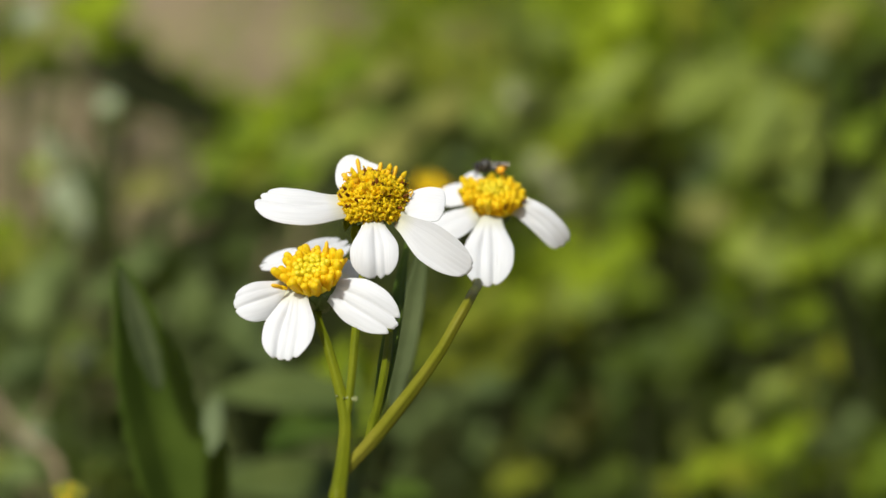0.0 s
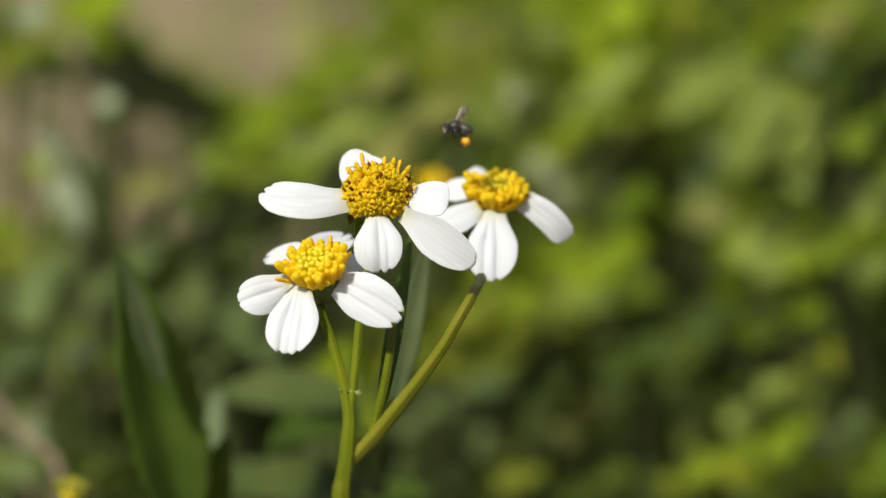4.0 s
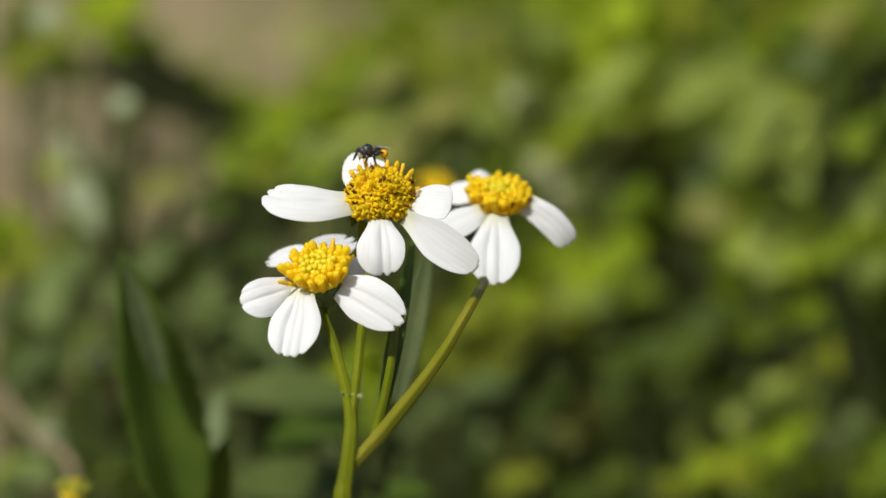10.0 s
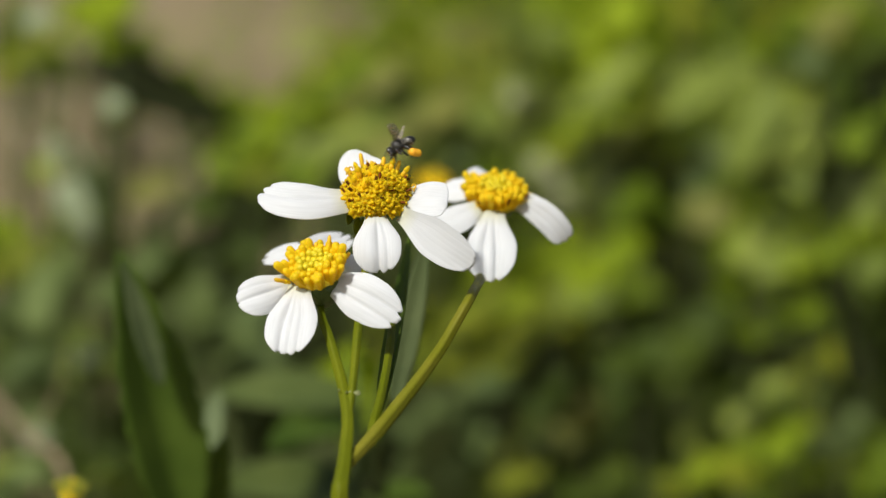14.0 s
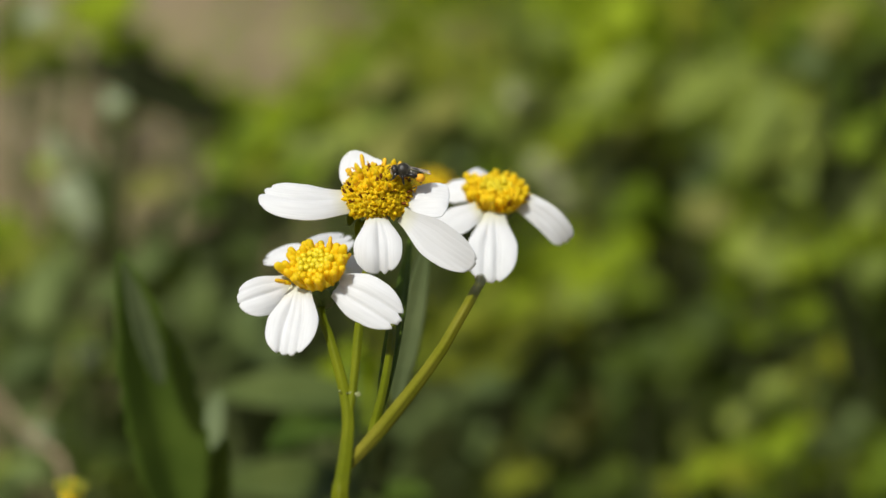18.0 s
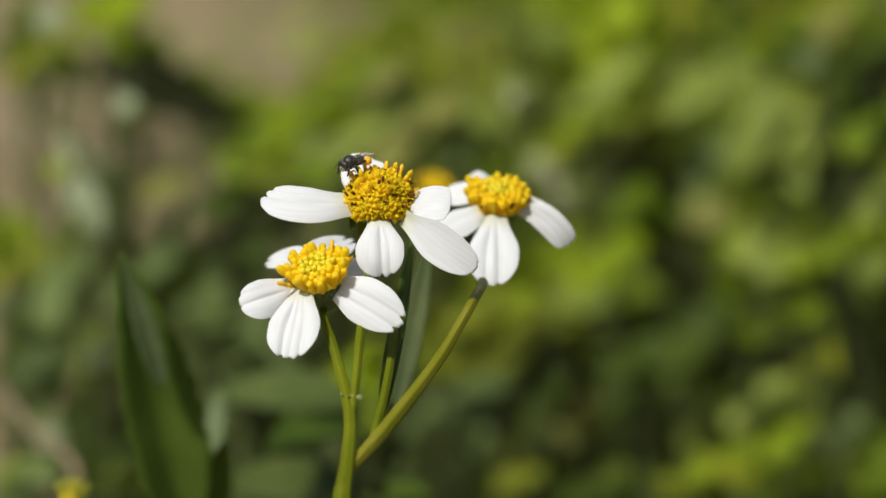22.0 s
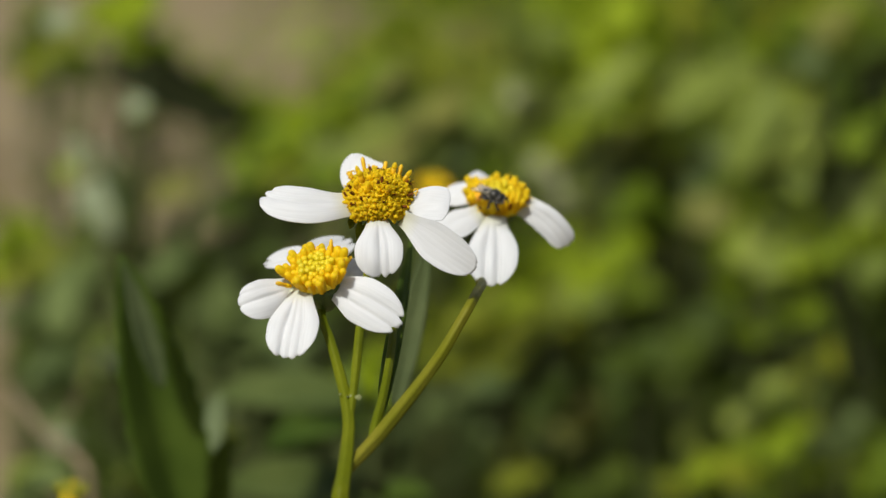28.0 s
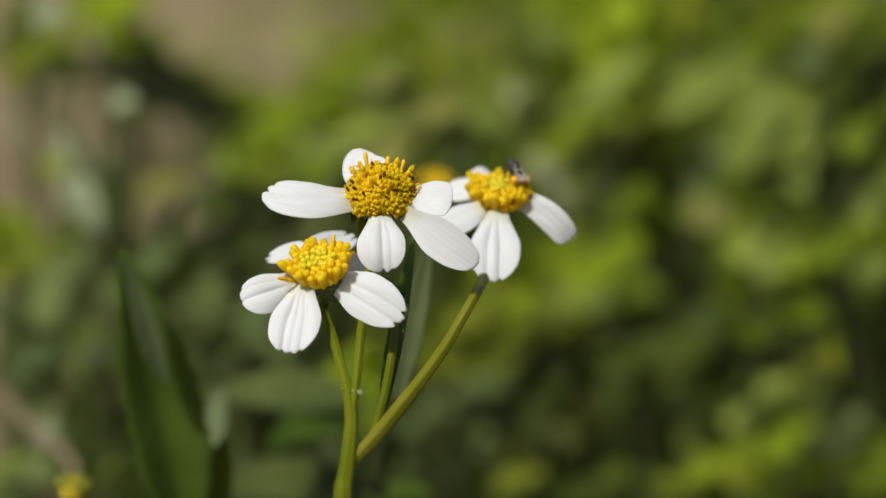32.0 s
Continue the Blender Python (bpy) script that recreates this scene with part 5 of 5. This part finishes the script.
def bee():
    ob = new("bee")
    ob.empty_display_size = 0.003
    tagged(ob, "tiny black stingless bee carrying orange pollen loads", "bee")
    t = Shape()
    t.ball((0.50 * BM, 0, 0.08 * BM), (1.0 * BM, 0.98 * BM, 1.0 * BM), sides=20, rings=14, rough=0.04)
    t.ball((-0.15 * BM, 0, 0.42 * BM), (0.36 * BM, 0.5 * BM, 0.26 * BM), sides=14, rings=8)
    rnd = random.Random(8)
    for k in range(460):
        d = Vector((rnd.gauss(0, 1), rnd.gauss(0, 1), rnd.gauss(0.3, 1))).normalized()
        p = Vector((0.50 + 0.96 * d.x, 0.90 * d.y, 0.08 + 0.90 * d.z)) * BM
        t.tube([p, p + (d + Vector((-0.5, 0, 0))).normalized() * 0.20 * BM], [0.020 * BM, 0.006 * BM], 3, 1, caps=False)
    part("thorax", t.mesh("thorax", FURRED, BAND), ob, "black thorax with short grey fur")
    a = Shape()
    lean = Matrix.Rotation(radians(-10), 3, "Y")
    a.ball((-1.10 * BM, 0, -0.12 * BM), (1.10 * BM, 0.80 * BM, 0.72 * BM), lean, 20, 16)
    for k, x in enumerate((-0.60, -0.95, -1.30, -1.65)):
        r = 0.81 * math.sqrt(max(0.05, 1 - ((x + 1.10) / 1.10) ** 2))
        m = Matrix.Translation((x * BM, 0, (-0.12 + 0.17 * (x + 1.10)) * BM)) @ pose(0, 0, 0, 0, -90, 0)
        a.lathe([(-0.035 * BM, r * 0.985 * BM), (0.0, r * 1.008 * BM), (0.035 * BM, r * 0.985 * BM)], 20, 1, m @ Matrix.Diagonal((0.9, 1, 1, 1)))
    part("abdomen", a.mesh("abdomen", BLACK, BAND), ob, "glossy black banded abdomen")
    h = Shape()
    h.ball((1.62 * BM, 0, -0.15 * BM), (0.50 * BM, 0.88 * BM, 0.84 * BM), Matrix.Rotation(radians(18), 3, "Y"), 18, 12)
    h.ball((1.84 * BM, 0, -0.32 * BM), (0.34 * BM, 0.50 * BM, 0.58 * BM), sides=14, rings=10, slot=1, rough=0.1)
    head = part("head", h.mesh("head", FURRED, BAND), ob, "dark head with a pale furred face")
    for s in (1, -1):
        e = Shape()
        e.ball((1.72 * BM, s * 0.64 * BM, -0.06 * BM), (0.33 * BM, 0.27 * BM, 0.54 * BM), sides=14, rings=10)
        part("eye", e.mesh("eye", EYE), head, "")
        f = Shape()
        f.tube([Vector(p) * BM for p in ((1.98, s * 0.18, 0.05), (2.22, s * 0.42, 0.30), (2.45, s * 0.58, 0.05), (2.62, s * 0.66, -0.30))],
               [0.07 * BM, 0.06 * BM, 0.065 * BM, 0.05 * BM], 6)
        part("antenna", f.mesh("antenna", BLACK), head, "")
    for s in (1, -1):
        for name, pts in (("front_leg", ((1.1, 0.5, -0.45), (1.55, 0.95, -0.35), (1.85, 1.1, -1.05), (2.15, 1.05, -1.35))),
                          ("middle_leg", ((0.5, 0.6, -0.55), (0.55, 1.25, -0.45), (0.35, 1.45, -1.25), (0.15, 1.5, -1.55)))):
            g = Shape()
            g.tube(spline([Vector((x * BM, s * y * BM, z * BM)) for x, y, z in pts], 14), lerp_list([0.19 * BM, 0.20 * BM, 0.15 * BM, 0.08 * BM], 14), 7)
            part(name, g.mesh(name, BLACK), ob, "")
    legs = []
    for s in (1, -1):
        g = Shape()
        g.tube(spline([Vector((x * BM, s * y * BM, z * BM)) for x, y, z in ((0, 0, 0), (-0.45, 0.55, 0.32), (-1.1, 0.62, 0.30), (-1.8, 0.55, 0.0))], 12),
               lerp_list([0.20 * BM, 0.22 * BM, 0.22 * BM, 0.28 * BM], 12), 8)
        g.tube(spline([Vector((x * BM, s * y * BM, z * BM)) for x, y, z in ((-1.8, 0.55, 0.0), (-1.95, 0.55, -0.5), (-2.1, 0.55, -0.85))], 8),
               lerp_list([0.20 * BM, 0.15 * BM, 0.06 * BM], 8), 7)
        leg = part("hind_leg", g.mesh("hind_leg", BLACK), ob, "", Matrix.Translation((-0.05 * BM, s * 0.5 * BM, -0.5 * BM)))
        b = Shape()
        b.ball((-1.85 * BM, s * 0.52 * BM, 0.02 * BM), (0.66 * BM, 0.52 * BM, 0.58 * BM), sides=18, rings=12, rough=0.10)
        part("pollen_load", b.mesh("pollen_load", POLLEN), leg, "round orange ball of pollen")
        legs.append((leg, s))
    wings = []
    for s in (1, -1):
        for name, length, width, off in (("fore_wing", 3.9, 1.35, 0.0), ("hind_wing", 2.7, 0.85, 0.12)):
            grid = []
            for i in range(15):
                u = i / 14
                chord = width * (0.16 + 0.84 * math.sin(math.pi * min(1, 0.06 + 0.80 * u ** 0.9)) ** 0.9) * (1 if u < 0.9 else math.sqrt(max(0.02, 1 - ((u - 0.9) / 0.1) ** 2)))
                grid.append([(Vector((-(j / 5) * chord + 0.12 * u * width, s * u * length, 0.06 * math.sin(5 * j / 5 + 4 * u) + 0.10 * u * u)) * BM, Vector((0, 0, 1))) for j in range(6)])
            w = Shape()
            w.sheet(grid, 0.02 * BM)
            w.tube([Vector((0.12 * (i / 8) * width, s * i / 8 * length * 0.95, 0.10 * (i / 8) ** 2)) * BM for i in range(9)], lerp_list([0.05 * BM, 0.02 * BM], 9), 5, 1)
            wings.append((part(name, w.mesh(name, WING, TWIG), ob, "smoky clear wing"), s, off))
    return ob, legs, wings


BEE, LEGS, WINGS = bee()


def bee_pose(u, v, w, heading, pitch, roll=0):
    """Heading: 0 to the right, 90 away, 180 to the left, 270 to the viewer; pitch: nose up."""
    basis = Matrix((RIGHT, -NEAR, UP)).transposed().to_4x4()
    return Matrix.Translation(at(u, v, w)) @ basis @ pose(0, 0, 0, 0, 0, heading) @ pose(0, 0, 0, 0, -pitch, 0) @ pose(0, 0, 0, roll)


def leaning(t):
    """How far its back turns to the viewer: most on the sloping front of a head, not in the air."""
    return float(np.interp(t, (0, 3.4, 3.7, 5.3, 5.6, 10.6, 10.8, 16.6, 16.9, 19.1, 19.3, 20.6, 21, 23.1, 23.3, 24.4, 24.7, 26.5, 27.5, 30.8, 31.5, 32),
                           (15, 15, 0, 0, 18, 18, 0, 0, 20, 20, 0, 0, 12, 12, 0, 0, 15, 15, 42, 42, 15, 10)))


def wing_pose(s, off, flying, lift):
    """A wing laid back over the body, or spread and lifted."""
    root = Matrix.Translation(((0.55 - off * 2.2) * BM, s * 0.45 * BM, (0.62 - off) * BM))
    sweep = 20 if flying else 84
    return root @ pose(0, 0, 0, 0, 0, s * sweep) @ pose(0, 0, 0, s * (lift if flying else -6), 0, 0) @ pose(0, 0, 0, 0, 12 if flying else 0, 0)


def leg_pose(s, flying):
    return Matrix.Translation((-0.05 * BM, s * 0.5 * BM, -0.5 * BM)) @ pose(0, 0, 0, 0, -52 if flying else 4, 0)


FLIGHTS = ((3.6, 5.4), (10.75, 16.65), (19.13, 20.75), (23.13, 24.5))


def swung(ob, spot, du, dv, turn):
    c = at(*spot)
    return Matrix.Translation(at(du, dv) - FOCUS) @ Matrix.Translation(c) @ Matrix.Rotation(radians(-turn), 4, NEAR) @ Matrix.Translation(-c) @ Matrix.Translation(ob)


def motions():
    # the near herbs nod together: seconds, millimetres right and up, degrees clockwise
    nods = (
        (0, -0.11, -0.17, -0.09), (0.5, -0.12, -0.17, -0.12), (1, -0.11, -0.09, -0.05), (1.5, -0.11, 0.03, -0.11), (2, 0, 0.3, -0.05), (2.5, 0.12, 0.51, -0.03), (3, 0.21, 0.55, 0.06),
        (3.5, 0.32, 0.58, 0.07), (5.5, 0.24, 0.31, 0.03), (6, 0.3, 0.3, 0.22), (6.5, 0.4, 0.37, 0.17), (7, 0.2, -0.09, 0.09), (7.5, 0.32, -0.04, 0.22), (8, 0.3, -0.34, 0.21),
        (8.5, 0.3, -0.4, 0.23), (9, 0.46, -0.03, 0.31), (9.5, 0.49, -0.2, 0.18), (10, 0.66, 0.15, 0.38), (10.5, 0.44, -0.03, 0.3), (11, 0.2, 0, 0), (11.5, 0.28, 0.35, 0.06),
        (12, 0.09, -0.14, 0.14), (12.5, 0.16, 0.23, 0.1), (13, 0, 0, 0), (13.5, 0.16, 0.31, 0.03), (14, 0.22, 0.48, 0.08), (14.5, 0.27, 0.52, 0.18), (16.5, 0.35, 0.94, 0.15),
        (17, 0.46, 0.45, 0.21), (17.5, 0.45, 0.65, 0.28), (18, 0.32, 0.36, 0.2), (18.5, 0.16, 0.2, -0.02), (19, 0.26, 0.36, 0.12), (19.5, 0.09, -0.01, 0.03), (20, 0.22, 0.45, 0.03),
        (20.5, 0.27, 0.55, 0.11), (21, 0.36, 0.6, 0.23), (21.5, 0.53, 0.72, 0.23), (22, 0.54, 0.01, 0.28), (22.5, 1.94, -1.54, 1.18), (23, 1.27, -0.85, 0.95), (23.5, 0.83, -0.86, 0.55),
        (24, 0.72, -0.75, 0.6), (24.5, 1.01, 0.45, 0.59), (25, 0.49, -0.65, 0.32), (25.5, 0.68, 0.2, 0.36), (27.5, 0.16, -0.39, 0.11), (28, 0.42, -0.02, 0.34), (28.5, 0.78, 0.02, 0.45),
        (29, 0.76, -0.03, 0.46), (29.5, 1.04, 0.22, 0.64), (30, 0.69, 0.18, 0.48), (30.5, 0.84, -0.16, 0.55), (31, 0.96, 0.2, 0.59), (31.5, 0.56, -0.38, 0.48), (32, 0.69, 0.57, 0.43),
    )
    for ob in (herb, broad, budding, spent):
        foot = Vector(ob.location)
        walk(ob, [(t, swung(foot, (-5.7, -0.6), du, dv, turn)) for t, du, dv, turn in nods])
    # the weeds over the bare soil stir: seconds, thousandths of their distance to the right and up
    stirs = (
        (0, -4.7, 1.1), (0.5, -4.7, 1.1), (1, -4.5, 0.9), (1.5, -4.5, 1.1), (2, -4.7, 1.8), (2.5, -4.7, 2.2), (3, -4.5, 1.6), (3.5, -5.2, 1.6), (5.5, -1.3, 1.3),
        (6, -0.4, 2), (6.5, -3.4, 0.7), (7, -2, 0.4), (7.5, -1.3, 0.7), (8, 2, 0), (8.5, 1.1, 0.7), (9, 2.5, -0.4), (9.5, 1.8, 0.7), (10, 0.7, 1.1),
        (10.5, 0, 0.7), (11, 0.4, 0.7), (11.5, 0, 1.3), (12, -1.8, 0), (12.5, -0.7, 1.3), (13, 0, 0), (13.5, -2.5, 1.8), (14, -2.7, 0.7), (14.5, -4, 1.3),
        (16.5, -3.1, 1.8), (17, -2.5, 1.8), (17.5, -3.1, 1.8), (18, -2.5, 1.3), (18.5, -3.4, 0.7), (19, -3.1, 0.7), (19.5, -3.4, 0.7), (20, -3.4, 0.7), (20.5, -4.5, 1.1),
        (21, -4, 1.3), (21.5, -1.3, 2.5), (22, 1.8, 0.7), (22.5, 9.9, -0.4), (23, 7.6, -1.3), (23.5, 18.9, 1.8), (24, 2.7, -0.7), (24.5, 14.4, 1.3), (25, 2.7, 1.1),
        (25.5, 11.2, 1.3), (27.5, 6.7, 1.1), (28, 5.8, 0), (28.5, 3.1, 1.8), (29, 2.5, 0.4), (29.5, 0.9, 1.8), (30, 1.8, 1.3), (30.5, 1.3, 1.6), (31, 0.2, 0.9),
        (31.5, -0.2, 1.8), (32, 0.9, 1.8),
    )
    eye = at(0, 0, 300)
    for ob in SWAYING:
        foot = Vector(ob.location)
        far = (foot + Vector((0, 0, 0.2)) - eye).dot(-NEAR)
        walk(ob, [(t, Matrix.Translation(foot + (RIGHT * du + UP * dv) * far * 0.001)) for t, du, dv in stirs])
    # the bee: seconds; millimetres right, up, near; heading, pitch
    walk(BEE, [(t, bee_pose(u, v, w, a, b, leaning(t) * math.cos(radians(a)))) for t, u, v, w, a, b in (
        (0, 5.9, 10.6, -22, 170, 0), (0.4, 5.9, 10.99, -22, 168, 5), (0.8, 5.9, 10.9, -22, 172, 0), (1, 5.7, 11.1, -22, 170, 5), (1.2, 5.6, 10.9, -22, 175, 0),
        (1.4, 5.1, 11.1, -22, 180, 0), (1.6, 4.3, 10.5, -21, 182, -8), (1.8, 4.5, 10.7, -21, 170, 0), (2, 4.4, 11, -21, 185, -15), (2.2, 4.5, 10.7, -20, 195, -10),
        (2.5, 3.6, 10.5, -20, 192, -15), (2.8, 3.5, 10, -19, 200, -20), (3.1, 3.4, 10.6, -19, 195, -15), (3.4, 4.1, 9.4, -18, 245, -15), (3.6, 3.8, 10, -15, 225, 0),
        (3.9, 2.5, 14.1, -13, 190, 5), (4.4, -1, 15.6, -6, 180, 0), (4.9, -4.7, 14.1, -4, 150, 0), (5.3, -7.1, 12.2, -3, 100, 0), (5.5, -7.5, 11.6, -3, 55, -5),
        (5.8, -6.9, 12, -3, 15, -10), (6.1, -6.5, 11.6, -3, 0, -15), (6.4, -5.7, 11.2, -2, -15, -25), (6.7, -5.5, 11.7, -2, -18, -25), (7, -5.4, 11.4, -2, -20, -28),
        (7.3, -5.1, 11.3, -1, -32, -28), (7.6, -6.5, 11.2, 0, -85, -15), (7.75, -6.9, 11.2, 0, -135, -5), (7.9, -7.2, 11.2, 0, -178, 0), (8.2, -7.4, 11.1, 0, -180, -5),
        (8.5, -8.7, 11.2, 0, -142, -8), (8.8, -9, 11.6, 0, -136, -8), (9.1, -8.6, 11.7, 0, -134, -8), (9.4, -8.8, 11.5, 0, -124, -10), (9.8, -8.6, 11.7, 0, -129, -5),
        (10.2, -8.9, 11.7, 0, -132, -8), (10.4, -8.8, 11.8, 0, -150, -5), (10.6, -9.3, 11.1, 0, -165, 5), (10.7, -9.4, 11.1, 0, -178, 5), (10.8, -8.1, 14.4, 0, -180, -10),
        (10.9, -5.8, 21.9, -1, -175, -25), (11, -2.2, 22.2, -2, -170, -25), (11.1, 0.1, 15.9, -2, -180, -20), (11.2, 2.5, 14.3, -3, -180, -20), (11.3, 10.3, 16.1, -4, -175, -20),
        (11.4, 12.6, 14, -5, -170, -20), (11.5, 11.4, 13.3, -6, -172, -20), (11.6, 12.3, 13.1, -6, -172, -20), (11.7, 11.9, 12.2, -7, -175, -20), (11.8, 14.2, 10.3, -8, -175, -20),
        (11.9, 17.01, 9.96, -11, -172, -20), (12, 17.52, 8.26, -12.2, -175, -20), (12.2, 12.5, 8.8, 1, -215, -18), (12.4, 12, 10.9, 1, -225, -18), (12.6, 8.3, 12.9, 1, -205, -18),
        (12.8, 5.9, 11.8, 1, -225, -18), (13, 0.4, 13.9, 1, -228, -28), (13.2, -2.9, 15.3, 1, -220, -28), (13.4, -3, 13.7, 1, -215, -28), (13.6, -5.5, 12.1, 0, -205, -30),
        (13.7, -5.2, 12.9, 0, -200, -30), (13.8, -5.5, 12.2, 1, -195, -30), (13.9, -4, 12.6, 1, -190, -30), (14, -5, 12.4, 1, -195, -30), (14.1, -6.5, 14.4, 1, -210, -30),
        (14.3, -5.9, 17.9, 0, -250, -15), (14.5, -0.9, 14.1, 0, -215, -22), (14.8, 1.1, 13.7, 0, -180, -22), (15.2, 1.9, 12.8, 0, -178, -22), (15.7, 0.7, 13.6, 0, -180, -22),
        (16.2, -1.1, 12.1, 0, -180, -22), (16.5, -2.3, 11.1, 0, -180, -28), (16.7, -3.2, 10.4, 1, -172, -15), (16.9, -3.7, 10.2, 3, -172, -5), (17.1, -3.5, 9.7, 3, -175, 0),
        (17.4, -3.8, 9, 3, -176, 5), (17.7, -4.3, 9, 3, -172, 8), (18, -4.3, 9.2, 3, -172, 8), (18.4, -4.5, 9.2, 3, -170, 5), (18.8, -4.8, 8.8, 3, -168, 5),
        (19, -5, 9.9, 3, -182, 12), (19.1, -5.1, 10, 3, -184, 14), (19.2, -5, 16.2, 1, -180, -8), (19.3, -3.8, 20, 0, -178, -8), (19.4, 0.1, 17.7, -1, -178, -14),
        (19.5, 0.3, 15.5, -1, -178, -14), (19.6, -2.6, 11.6, -1, -182, -20), (19.7, -3, 11.8, -1, -182, -20), (19.8, -5.3, 12.5, -1, -180, -28), (19.9, -6.3, 12.7, -1, -180, -28),
        (20, -7.2, 13.2, -1, -175, -40), (20.1, -8.6, 12.8, -2, -165, -40), (20.2, -9, 14.5, -2, -155, -58), (20.4, -10.9, 12.8, -2, -110, -20), (20.7, -10.4, 12.7, -1, -105, -30),
        (21, -10.5, 11.3, 0, -145, -10), (21.3, -10.7, 11.2, 0, -158, -8), (21.7, -10.7, 10.6, 0.5, -150, -15), (22, -10.8, 10.4, 1, -140, -18), (22.2, -10.6, 9.8, 2.5, -140, -25),
        (22.5, -9.7, 7.9, 3.5, -150, -48), (22.8, -10.1, 8.1, 4, -150, -70), (23, -11.1, 6.5, 3.5, -150, -80), (23.1, -11.3, 6.3, 3.5, -150, -78), (23.2, -11.6, 8.1, 1, -110, -15),
        (23.3, -10.4, 15.4, 0, -80, 0), (23.4, -6.4, 27.2, -2, -60, 20), (23.5, 2.5, 35.6, -4, -60, 0), (23.6, 15, 34.7, -8, -120, 0), (23.7, 22.9, 21.8, -12, -180, -5),
        (23.8, 18.2, 9.1, -12, -185, -22), (23.9, 16.3, 11.1, -12, -210, -22), (24, 11.8, 9.5, -19, -220, -22), (24.1, 11.1, 10.6, -19, -205, -22), (24.3, 10.2, 12.3, -20, -180, -22),
        (24.6, 7.3, 11.3, -22, -200, 0), (24.9, 5.4, 10.1, -20, -178, 0), (25.2, 5.1, 10.6, -21, -175, 0), (25.5, 4.7, 10.8, -21, -175, -5), (26.3, 3.99, 10.1, -20, -170, -10),
        (26.8, 4.1, 8.7, -15.5, -120, -15), (27.2, 4.7, 7.9, -14.5, -60, -10), (27.5, 5.1, 7.8, -14.5, -30, -10), (27.8, 6.1, 7.1, -14, -48, -20), (28.1, 6.2, 6.7, -13.5, -35, -15),
        (28.4, 8, 7.1, -13.5, -14, -5), (28.7, 9.3, 6.8, -13.5, -16, -12), (29, 9.4, 6.5, -13.5, -18, -14), (29.3, 9.6, 6.9, -13.5, -14, -12), (29.6, 9.2, 6.6, -13.5, -20, -16),
        (29.9, 9.5, 6.6, -13.5, -20, -15), (30.2, 9.6, 7.1, -13.5, -14, -5), (30.5, 9.2, 6.9, -13.5, -10, 0), (30.8, 9.1, 7.5, -14.5, 5, 12), (31.1, 10.1, 7.9, -14.5, 20, 18),
        (31.4, 9.7, 8.1, -16.5, 55, 25), (31.7, 9, 9.2, -17.4, 100, 38), (32, 9.3, 10, -18.5, 115, 38),
    )])
    for leg, s in LEGS:
        rows = [(0.0, leg_pose(s, False))]
        for a, b in FLIGHTS:
            rows += [(a - 0.1, leg_pose(s, False)), (a + 0.1, leg_pose(s, True)), (b - 0.1, leg_pose(s, True)), (b + 0.1, leg_pose(s, False))]
        walk(leg, rows + [(32.0, leg_pose(s, False))])
    for wing, s, off in WINGS:
        rows = [(0.0, wing_pose(s, off, False, 0))]
        for a, b in FLIGHTS:
            rows.append((a - 1 / FPS, wing_pose(s, off, False, 0)))
            for k in range(1, int((b - a) * FPS)):
                rows.append((a + k / FPS, wing_pose(s, off, True, (42, -12, 30, -24, 48, 4)[k % 6])))
            rows.append((b, wing_pose(s, off, False, 0)))
        walk(wing, rows + [(32.0, wing_pose(s, off, False, 0))])


motions()
